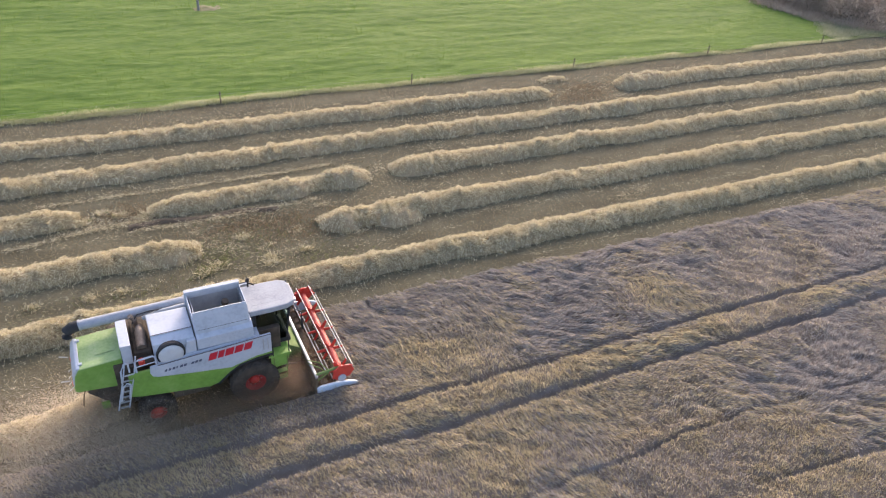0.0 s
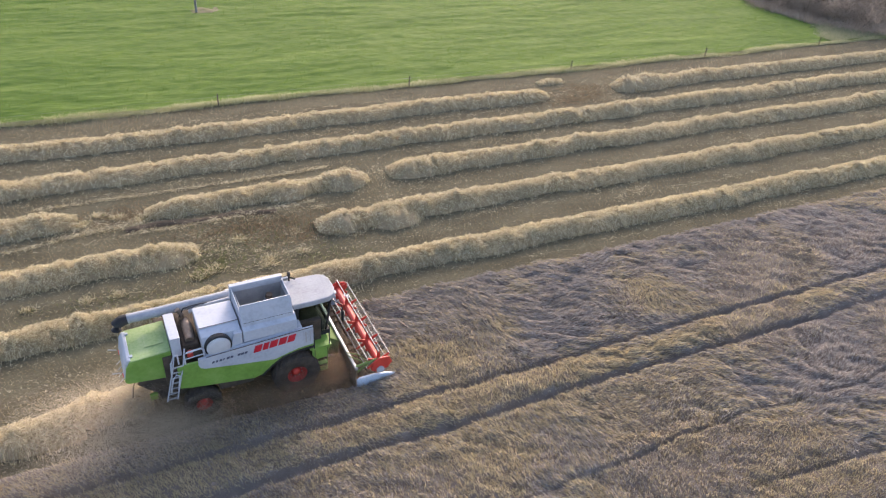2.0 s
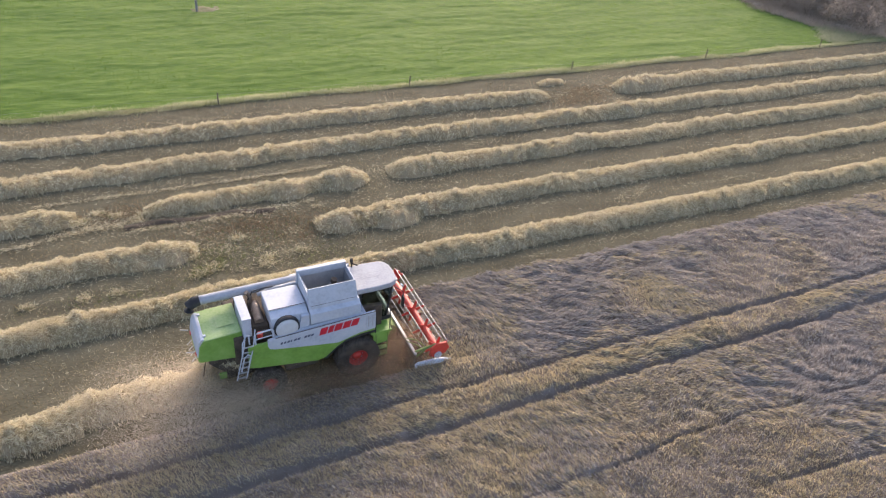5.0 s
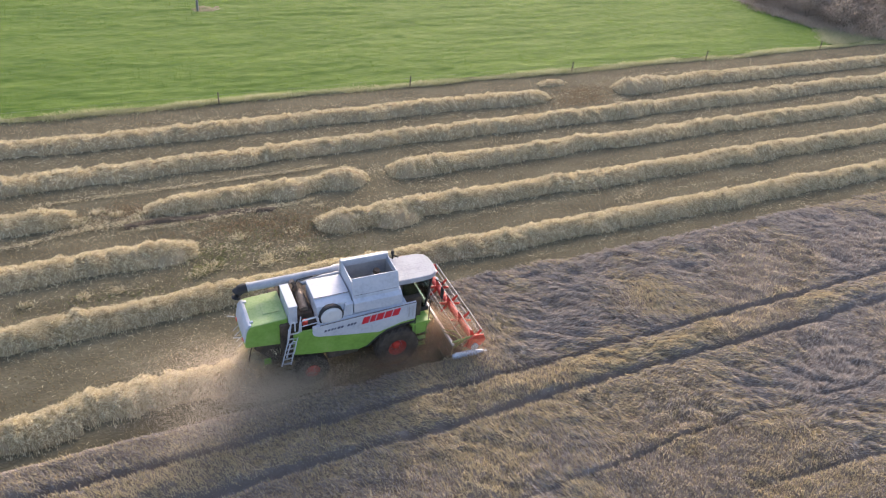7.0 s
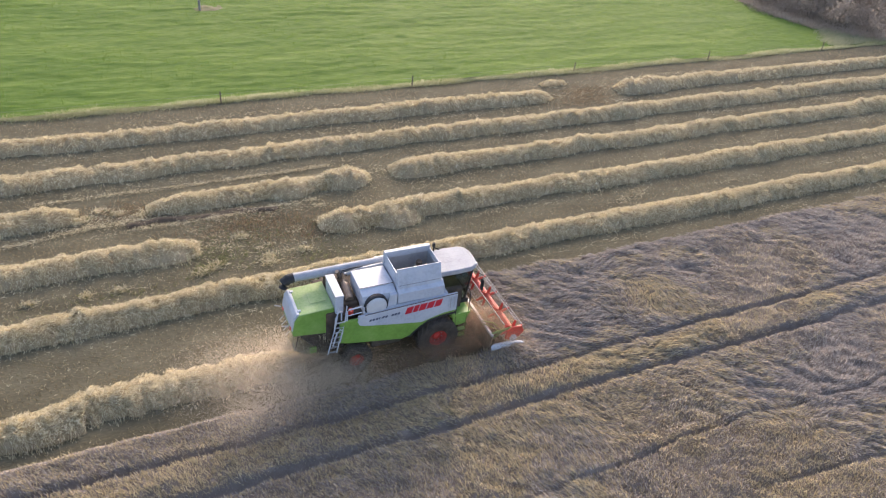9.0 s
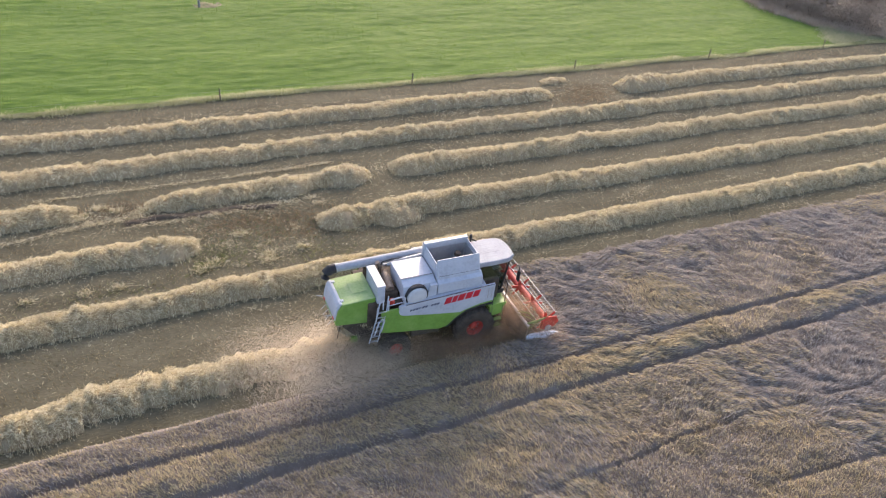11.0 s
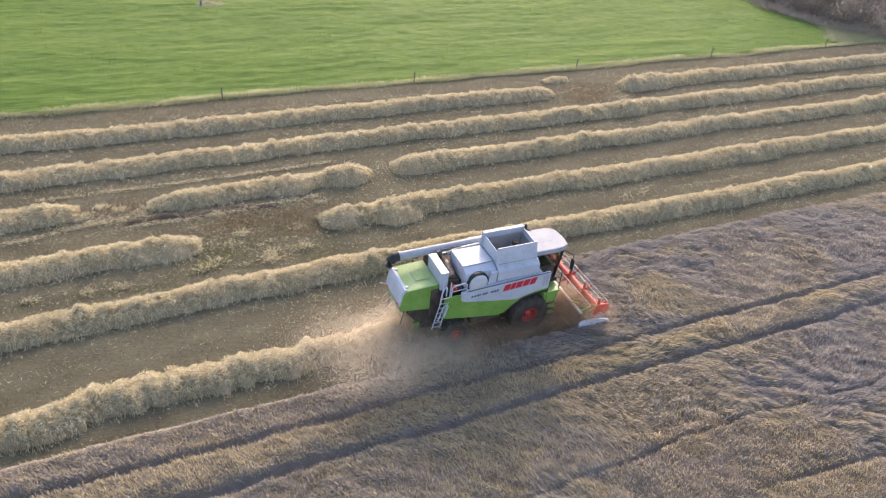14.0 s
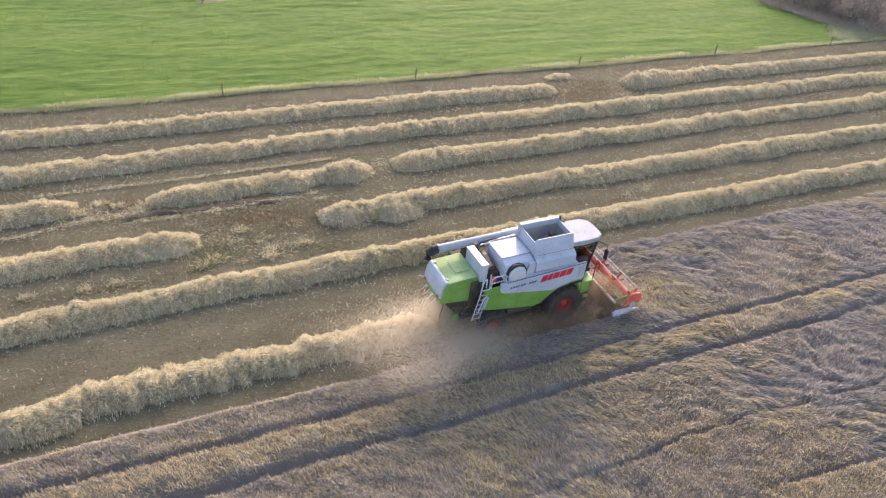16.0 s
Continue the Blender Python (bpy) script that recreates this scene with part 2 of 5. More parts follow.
def tube(points, r, sides=10, bm=None, scale=K):
    """A round bar along points."""
    bm = bm or bmesh.new()
    pts = [Vector(p) * scale for p in points]
    rings = []
    for i, p in enumerate(pts):
        d = (pts[min(i + 1, len(pts) - 1)] - pts[max(i - 1, 0)]).normalized()
        a = d.orthogonal().normalized() if abs(d.z) > .9 else d.cross(Vector((0, 0, 1))).normalized()
        b = d.cross(a)
        rr = (r[i] if isinstance(r, (list, tuple)) else r) * scale
        rings.append([bm.verts.new(p + (a * math.cos(2 * math.pi * k / sides) + b * math.sin(2 * math.pi * k / sides)) * rr) for k in range(sides)])
    for q, s in zip(rings, rings[1:]):
        for k in range(sides):
            bm.faces.new((q[k], q[(k + 1) % sides], s[(k + 1) % sides], s[k]))
    bm.faces.new(rings[0][::-1])
    bm.faces.new(rings[-1])
    return bm


def lathe(profile, sides=40, cut=None):
    """Profile (radius, y) turned round the y axis; the wheel stands in the x-z plane."""
    bm = bmesh.new()
    rings = [[bm.verts.new(Vector((math.cos(2 * math.pi * k / sides) * r, y, math.sin(2 * math.pi * k / sides) * r)) * K) for k in range(sides)] for r, y in profile]
    for q, s in zip(rings, rings[1:]):
        for k in range(sides):
            bm.faces.new((q[k], q[(k + 1) % sides], s[(k + 1) % sides], s[k]))
    if cut is None:
        bm.faces.new(rings[0])
        bm.faces.new(rings[-1][::-1])
    bmesh.ops.recalc_face_normals(bm, faces=bm.faces[:])
    for f in bm.faces:
        f.smooth = True
    return bm


def thing(name, label, category, group="", kind="", data=None):
    return tagged(new(name, data), label, category, group, kind)

# ---- ground, pasture, woodland edge ----
FENCE_Y = 47.25


def ground_height(x, y):
    return .05 * (fbm(x * .25, y * .6) - .5) + .05 * (fbm(x * 1.3 + 9, y * 2.2) - .5) * (np.abs(y - 30) < 25)


def build_ground():
    """One sheet to the horizon: fine where it is seen close, coarse outside."""
    v1, q1 = sheet(-20, 100, -10, 60, .4, ground_height)
    xs = np.array([-2500, -800, -300, -100, -20, 100, 200, 400, 900, 2500])
    ys = np.array([-2500, -800, -300, -100, -10, 60, 120, 200, 400, 900, 2500])
    gx, gy = np.meshgrid(xs, ys, indexing="ij")
    v2 = np.stack([gx, gy, np.full(gx.shape, -.03)], -1).reshape(-1, 3)
    i = np.arange(v2.shape[0]).reshape(gx.shape) + len(v1)
    keep = ~((xs[:-1, None] == -20) & ((ys[:-1] == -10)))
    q2 = np.stack([i[:-1, :-1], i[1:, :-1], i[1:, 1:], i[:-1, 1:]], -1)[keep]
    me = mesh_np("ground", np.concatenate([v1, v2]), [np.concatenate([q1, q2])], [M_SOIL], smooth=True)
    thing("ground", "brown stubble soil between the straw swaths", "ground", kind="structure", data=me)


def field_edge(x):
    return FENCE_Y + .35 + .5 * (fbm(x * .15, x * 0 + 3) - .5)


def pasture_height(x, y):
    """Low wind-combed ripples running along the field."""
    ripple = np.abs(fbm(x * .17 + .5 * fbm(x * .1, y * .3), y * .75, 3) - .5) * 2
    return .10 + .20 * (fbm(x * .06, y * .15) - .5) + .15 * (.45 - ripple) + .12 * (fbm(x * .9, y * 2.1, 2) - .5)


def build_pasture():
    u = np.concatenate([[-2500, -300, -60, -28], np.linspace(-16, 84, 350), [95, 140, 400, 2500]])
    w = np.concatenate([np.linspace(0, 1.2, 8), np.linspace(1.4, 37, 178), [45, 60]])
    nx, ny = len(u), len(w)
    gx = np.repeat(u[:, None], ny, 1)
    gy = field_edge(gx) + w[None]
    gz = np.maximum(pasture_height(gx, gy), .07)
    v = np.stack([gx, gy, gz], -1).reshape(-1, 3)
    i = np.arange(nx * ny).reshape(nx, ny)
    q = np.stack([i[:-1, :-1], i[1:, :-1], i[1:, 1:], i[:-1, 1:]], -1).reshape(-1, 4)
    thing("pasture", "bright green grass field beyond the fence", "grass field", kind="structure", data=mesh_np("pasture", v, [q], [M_GRASS], smooth=True))
    vv = np.array([(-2500, 105, .0), (2500, 105, .0), (2500, 2500, .0), (-2500, 2500, .0)])
    thing("pasture", "green grassland running on to the horizon", "grass field", kind="structure", data=mesh_np("far_pasture", vv, [np.array([[0, 1, 2, 3]])], [M_GRASS]))
    n = 180000
    x = rng.uniform(-14, 95, n)
    y = field_edge(x) + 34 * rng.random(n) ** 1.15
    keep = fbm(x * .35, y * 1.1) + .5 * rng.random(n) > .52
    x, y = x[keep], y[keep]
    n = len(x)
    d = np.stack([rng.normal(.1, .35, n), rng.normal(-.1, .3, n), np.full(n, .9)], 1)
    d /= np.linalg.norm(d, axis=1, keepdims=True)
    v, t = flat_grains(np.stack([x, y, pasture_height(x, y) - .01], 1), d, rng.uniform(.05, .12, n), rng.uniform(.02, .04, n))
    thing("grass", "short green grass tufts of the pasture", "grass", kind="stuff", data=mesh_np("grass", v, [t], [M_BLADE]))
    n = 55000
    x = rng.uniform(-14, 100, n)
    y = field_edge(x) - .05 + rng.normal(0, .20, n) * (.5 + fbm(x * .3, x * 0 + 40))
    d = np.stack([rng.normal(0, .5, n), rng.normal(-.1, .5, n), np.full(n, .8)], 1)
    d /= np.linalg.norm(d, axis=1, keepdims=True)
    hgt = rng.uniform(.15, .32, n) * (.45 + 1.1 * fbm(x * .5, x * 0 + 60))
    v, t = flat_grains(np.stack([x, y, np.full(n, .0)], 1), d, hgt, rng.uniform(.03, .05, n))
    thing("verge_grass", "pale dry tall grass along the fence line", "grass", kind="stuff", data=mesh_np("verge_grass", v, [t], [M_VERGE]))


def build_bare_patch():
    """A low scuffed rise of soil, ragged and half grown over."""
    v, q = sheet(-2.2, 2.2, -1.7, 1.7, .11, lambda x, y: .16 * np.clip(1 - (x / 1.9) ** 2 - (y / 1.35) ** 2, -.4, 1) - .10 + .16 * (fbm(x * 1.9 + 7, y * 1.9 + 2) - .5))
    v = v + np.array([8.6, 67.2, 0.0])
    v[:, 2] += pasture_height(v[:, 0], v[:, 1])
    thing("bare_patch", "bare trampled soil round the foot of the pole", "soil", kind="structure", data=mesh_np("bare_patch", v, [q], [M_PATCH], smooth=True))


def build_pole():
    pole = thing("utility_pole", "grey wooden power pole standing in the pasture", "pole")
    pole.location = (7.85, 66.75, .1)
    bm = tube([(0, 0, -.3), (0, 0, 3.6), (0, 0, 7.3)], [.105, .10, .085], 14, scale=1)
    part("shaft", bm, M_POLE, pole)
    part("cap", tube([(0, 0, 7.3), (0, 0, 7.36)], [.105, .06], 14, scale=1), M_WIRE, pole, "grey metal pole cap")
    part("band", tube([(0, 0, 1.9), (0, 0, 2.0)], .107, 14, scale=1), M_WIRE, pole, "thin metal band")


def build_fence():
    xs = [-8.3, 6.3, 20.5, 35.2, 49.9, 64.7, 73.5]
    ys = [FENCE_Y + .05] * 6 + [FENCE_Y + 2.2]
    first = None
    for k, (x, y) in enumerate(zip(xs, ys)):
        lean = pose(x, y, -.02, random.uniform(-2, 2), random.uniform(-2, 3), random.uniform(0, 90))
        if first is None:
            first = thing("fence_post", "slim weathered wooden post at the pasture's edge", "fence post", "fence posts")
            part("stake", tube([(0, 0, -.3), (0, 0, .82), (0, 0, .9)], [.05, .045, .03], 9, scale=1), M_POST, first)
            part("insulator", tube([(.04, 0, .75), (.08, 0, .75)], .022, 8, scale=1), M_BLACK, first, "small black insulator")
            first.matrix_basis = lean
        else:
            copy_thing(first, lean)
    wire = tube([(x, y - .1, 0.73) for x, y in zip(xs, ys)], .004, 5, scale=1)
    tagged(part("fence_wire", wire, M_WIRE), "thin single wire strung between the posts", "wire")


def build_scrub(x, y, h, w, seed):
    """A bush or tall shade tree of several stems with many small twig and leaf clumps."""
    r = np.random.default_rng(seed)
    bush = thing("scrub_bush", "brownish leafless scrub growth, some tree-high, in shade at the woodland edge", "bush", "woodland edge bushes")
    bush.location = (x, y, 0)
    bm = bmesh.new()
    tips = []
    for k in range(6):
        a = 2 * math.pi * k / 6 + r.uniform(-.4, .4)
        p = Vector((0, 0, -.1))
        pts, rad = [p.copy()], [.09 * h / 4]
        d = Vector((math.cos(a) * .35, math.sin(a) * .35, 1)).normalized()
        for s in range(5):
            p = p + d * h / 5.5
            d = (d + Vector(r.normal(0, .25, 3))).normalized()
            pts.append(p.copy())
            rad.append(.09 * h / 4 * (1 - (s + 1) / 5.6))
            tips.append(p.copy())
        tube(pts, rad, 6, bm, scale=1)
    part("trunk", bm, M_BARK, bush)
    n = int(min(3600 * w * h / 20, 6500))
    cl = 60
    c = np.stack([r.normal(0, w * .33, cl), r.normal(0, w * .33, cl), r.uniform(.05, 1, cl) ** .8 * h], 1)
    c[:, :2] *= (1.15 - .55 * (c[:, 2:] / h))
    c[:len(tips)] = np.array([tuple(t) for t in tips])[:cl] + r.normal(0, .2, (min(len(tips), cl), 3))
    p = c[r.integers(0, cl, n)] + r.normal(0, .42, (n, 3)) * np.array([1, 1, .8])
    p[:, 2] = np.abs(p[:, 2])
    d = r.normal(size=(n, 3)) + np.array([0, 0, .5])
    d /= np.linalg.norm(d, axis=1, keepdims=True)
    v, t = tri_blades(p, d, r.uniform(.15, .45, n), r.uniform(.05, .13, n))
    ob = new("crown", mesh_np("crown", v, [t], [M_BUSH]))
    ob.parent = bush


# ---- stubble and loose straw ----
SWATHS = [("A", 43.45, [(-17, 30.4), (37.0, 104)]), ("B", 39.5, [(-17, 104)]), ("C", 35.6, [(-17, -3.0), (.3, 12.9), (14.3, 104)]),
          ("D", 31.25, [(-17, 2.4), (8.6, 104)]), ("E", 26.85, [(-17, 104)]), ("F", 21.42, [(-17, -3.2)])]
CUT_NEAR, CUT_FAR = 19.1, 23.9


def scatter_stubble():
    n = 190000
    x = rng.uniform(-12, 80, n)
    y = rng.uniform(19.2, FENCE_Y, n)
    row = np.round(y / .16) * .16 + rng.normal(0, .03, n)
    keep = (x < 3 + (y - 19) * 2.6 + 40) & (x > -12) & (fbm(x * .5, y * 1.4) + .3 * rng.random(n) > .42)
    x, y = x[keep], row[keep]
    n = len(x)
    d = np.stack([rng.normal(-.25, .3, n), rng.normal(0, .3, n), np.full(n, .8)], 1)
    d /= np.linalg.norm(d, axis=1, keepdims=True)
    v, t = tri_blades(np.stack([x, y, ground_height(x, y) - .01], 1), d, rng.uniform(.06, .17, n), rng.uniform(.016, .035, n))
    thing("stubble", "short cut straw stubble on brown soil", "stubble", kind="stuff", data=mesh_np("stubble", v, [t], [M_STUBBLE]))
    # loose straw lying flat, thick at the broken swath ends
    cs = [(rng.uniform(-12, 75), rng.uniform(20, 46), 2.5, .5, 25) for _ in range(420)]
    cs += [(rng.uniform(-10, 60), yy + dy, 3.0, .14, 60) for yy in (43.45, 39.5, 35.6, 31.25, 26.85, 22.0) for dy in (-1.75, -1.2, 1.8) for _ in range(13)]
    cs += [(-1.5, 33.9, 1.2, .15, 300)]
    # pale strips of chaff left along the wheel tracks
    for line in ([(-6.4, 33.3), (-5.5, 33.3), (-3.3, 33.8), (-1.1, 34.0), (.2, 34.1)], [(-.5, 33.3), (1.0, 33.15), (3.2, 33.2), (9.2, 33.6)], [(-5.0, 36.85), (5.0, 36.9), (11.0, 37.1)]):
        for (a, b), (c, e) in zip(line, line[1:]):
            k = int(math.hypot(c - a, e - b) / .25)
            cs += [(a + (c - a) * (i + .5) / k, b + (e - b) * (i + .5) / k, .18, .10, int(rng.integers(8, 60))) for i in range(k)]
    cs += [(5.5, 31.4, 2.6, 1.0, 330), (3.4, 30.6, .9, .6, 350), (-1.4, 34.3, 1.4, .5, 700), (1.6, 34.4, 1.5, .4, 500), (33.6, 43.3, 2.2, .6, 700),
           (13.6, 35.5, .6, .5, 300), (7.2, 29.0, 1.8, .7, 300), (-2, 28.5, 2.5, .7, 350), (6, 33.0, 3.0, .35, 400), (27, 28.6, .5, .3, 150), (28.4, 29.0, .4, .3, 120)]
    cs += [(rng.uniform(1.5, 11), rng.uniform(28.3, 34.3), .22, .13, 55) for _ in range(20)] + [(rng.uniform(-9, 60), rng.uniform(20.5, 45), .3, .14, 22) for _ in range(45)]
    ps = np.concatenate([np.stack([rng.normal(a, sx, m), rng.normal(b, sy, m), np.zeros(m)], 1) for a, b, sx, sy, m in cs])
    n = len(ps)
    ps[:, 2] = ground_height(ps[:, 0], ps[:, 1]) + rng.uniform(.01, .12, n)
    a = rng.uniform(0, 2 * np.pi, n)
    d = np.stack([np.cos(a), np.sin(a), rng.normal(.08, .2, n)], 1)
    v, q, t = blades(ps, d, rng.uniform(.06, .20, n), rng.uniform(.010, .020, n), .1)
    thing("loose_straw", "loose pale straw scattered over the stubble", "straw", kind="stuff", data=mesh_np("loose_straw", v, [q, t], [M_STRAW]))
    cs = [(5.0, 30.8, 2.2, 1.0, 420), (8.2, 28.4, 1.2, .6, 220), (3.2, 29.6, .8, .6, 260), (-1, 27.9, 2.5, .4, 200)]
    ps = np.concatenate([np.stack([rng.normal(a, sx, m), rng.normal(b, sy, m), np.full(m, .0)], 1) for a, b, sx, sy, m in cs])
    n = len(ps)
    d = np.stack([rng.normal(0, .5, n), rng.normal(0, .5, n), np.full(n, .7)], 1)
    v, t = tri_blades(ps, d, rng.uniform(.1, .3, n), rng.uniform(.03, .05, n))
    thing("weeds", "low green weeds among the stubble", "weeds", kind="stuff", data=mesh_np("weeds", v, [t], [M_WEED]))


def red_stubble():
    """Reddish cut stems where the straw was cleared away."""
    ps = np.concatenate([np.stack([rng.normal(a, sx, k), rng.normal(b, sy, k)], 1) for a, b, sx, sy, k in
                         [(5.5, 32.0, 2.2, .6, 2600), (8.5, 30.6, 2.0, .5, 1500), (-.8, 35.0, 1.0, .5, 1300), (32.5, 42.2, 2.0, .8, 1700), (34.0, 43.6, 1.4, .6, 900)]])
    n = len(ps)
    d = np.stack([rng.normal(-.2, .35, n), rng.normal(0, .35, n), np.full(n, .7)], 1)
    d /= np.linalg.norm(d, axis=1, keepdims=True)
    v, t = tri_blades(np.stack([ps[:, 0], ps[:, 1], ground_height(ps[:, 0], ps[:, 1]) - .01], 1), d, rng.uniform(.06, .18, n), rng.uniform(.02, .045, n))
    thing("reddish_stubble", "reddish brown cut stubble in a cleared patch", "stubble", kind="stuff", data=mesh_np("reddish_stubble", v, [t], [M_STUBBLE_RED]))


def build_straw_tufts():
    """Small upright bunches of straw left at the broken ends of the swaths."""
    spots = [(-2.0, 35.4, .34), (-1.1, 34.9, .38), (-2.75, 34.8, .34), (-3.1, 34.6, .3), (.3, 34.6, .4), (-.1, 34.4, .3), (2.4, 28.8, .5), (2.9, 29.0, .45), (2.1, 28.6, .42),
             (4.5, 31.1, .34), (7.3, 29.1, .36), (5.4, 28.5, .42), (5.5, 29.0, .36), (-1.5, 28.4, .34), (-2.9, 28.4, .34), (-5.2, 28.5, .3)]
    for k, (x, y, h) in enumerate(spots):
        r = np.random.default_rng(700 + k)
        n = 170
        p = np.stack([r.normal(0, h * .5, n), r.normal(0, h * .32, n), np.full(n, .0)], 1)
        d = np.stack([r.normal(0, .55, n) + p[:, 0], r.normal(0, .55, n) + p[:, 1], r.uniform(.25, 1, n)], 1)
        d /= np.linalg.norm(d, axis=1, keepdims=True)
        v, q, t = blades(p, d, r.uniform(.4, 1.1, n) * h, r.uniform(.016, .034, n), r.uniform(.1, .4, n))
        mi = (r.random(n) < (.35 if 6 <= k < 9 else .12)).astype(float)
        ob = thing("straw_tuft", "small upright bunch of pale straw on stubble", "straw", "straw bunches", "stuff", mesh_np("straw_tuft", v, [q, t], [M_STRAW, M_WEED], np.concatenate([mi, mi])))
        ob.location = (x, y, float(ground_height(np.array(x), np.array(y))) - .01)


def wood_edge(y):
    return np.interp(y, [47.3, 48.5, 50.5, 53.0, 56.5, 59.0, 76.0], [75.5, 73.2, 71.4, 69.8, 68.4, 67.8, 70.2])


def build_woodland_floor():
    ny, nu = 90, 60
    y = np.linspace(47.3, 76, ny)
    gy = np.repeat(y[:, None], nu, 1)
    edge = wood_edge(y) + 1.4 * (fbm(y * .7, y * 0 + 3) - .5)
    gx = edge[:, None] + np.linspace(0, 1, nu)[None] ** 1.3 * 42
    gy = np.maximum(gy, field_edge(gx) + .6)
    gz = pasture_height(gx, gy) + .02 + .10 * np.clip((gx - edge[:, None]) / 1.0, 0, 1) + .16 * fbm(gx * 1.1, gy * 1.1)
    i = np.arange(nu * ny).reshape(ny, nu)
    q = np.stack([i[:-1, :-1], i[:-1, 1:], i[1:, 1:], i[1:, :-1]], -1).reshape(-1, 4)
    thing("woodland_floor", "brown leaf litter and dead growth under the wood", "ground", kind="structure", data=mesh_np("woodland_floor", np.stack([gx, gy, gz], -1).reshape(-1, 3), [q], [M_LITTER], smooth=True))
    n = 60000
    x, yy = rng.uniform(66, 92, n), rng.uniform(47.6, 68, n)
    keep = x > wood_edge(yy) - .2 + rng.normal(0, .5, n)
    x, yy = x[keep], yy[keep]
    n = len(x)
    d = np.stack([rng.normal(0, .6, n), rng.normal(0, .6, n), np.full(n, .8)], 1)
    d /= np.linalg.norm(d, axis=1, keepdims=True)
    v, t = tri_blades(np.stack([x, yy, pasture_height(x, yy)], 1), d, rng.uniform(.3, .9, n) * (.5 + fbm(x * .5, yy * .5)), rng.uniform(.03, .08, n))
    # rough grey-green grass in front of the bushes
    m = 16000
    gx, gy = rng.uniform(66.5, 80, m), rng.uniform(47.7, 53, m)
    ok = (gx < wood_edge(gy) + 1.0) & (gx > 67.2 + .9 * np.clip(gy - 49, 0, 9) + rng.normal(0, .7, m)) & (gy > field_edge(gx) + .1)
    gx, gy = gx[ok], gy[ok]
    gd = np.stack([rng.normal(0, .5, len(gx)), rng.normal(-.1, .4, len(gx)), np.full(len(gx), .8)], 1)
    gd /= np.linalg.norm(gd, axis=1, keepdims=True)
    gv, gt = flat_grains(np.stack([gx, gy, pasture_height(gx, gy)], 1), gd, rng.uniform(.15, .42, len(gx)), rng.uniform(.03, .07, len(gx)))
    thing("rough_grass", "tall grey-green rough grass before the scrub", "grass", kind="stuff", data=mesh_np("rough_grass", gv, [gt], [M_ROUGH]))
    thing("dead_undergrowth", "brown dead stalks and brush under the wood", "undergrowth", kind="stuff", data=mesh_np("dead_undergrowth", v, [t], [M_BUSH]))


def build_mud_rut():
    v, q = sheet(-.8, 6.9, -.28, .28, .06, lambda x, y: .13 * (.35 + fbm(x * 2.2, y * 3)) * np.clip(1 - (np.abs(y) / .28) ** 2, 0, 1) * np.clip(3 * fbm(x * .8 + 5, y * 0 + 4) - .35, .2, 1) - .01)
    v[:, 1] += 33.70 - .045 * v[:, 0] + .12 * np.sin(v[:, 0] * 1.7)
    thing("mud_rut", "dark damp soil pushed up in a wheel rut", "soil", kind="stuff", data=mesh_np("mud_rut", v, [q], [M_MUD], smooth=True))


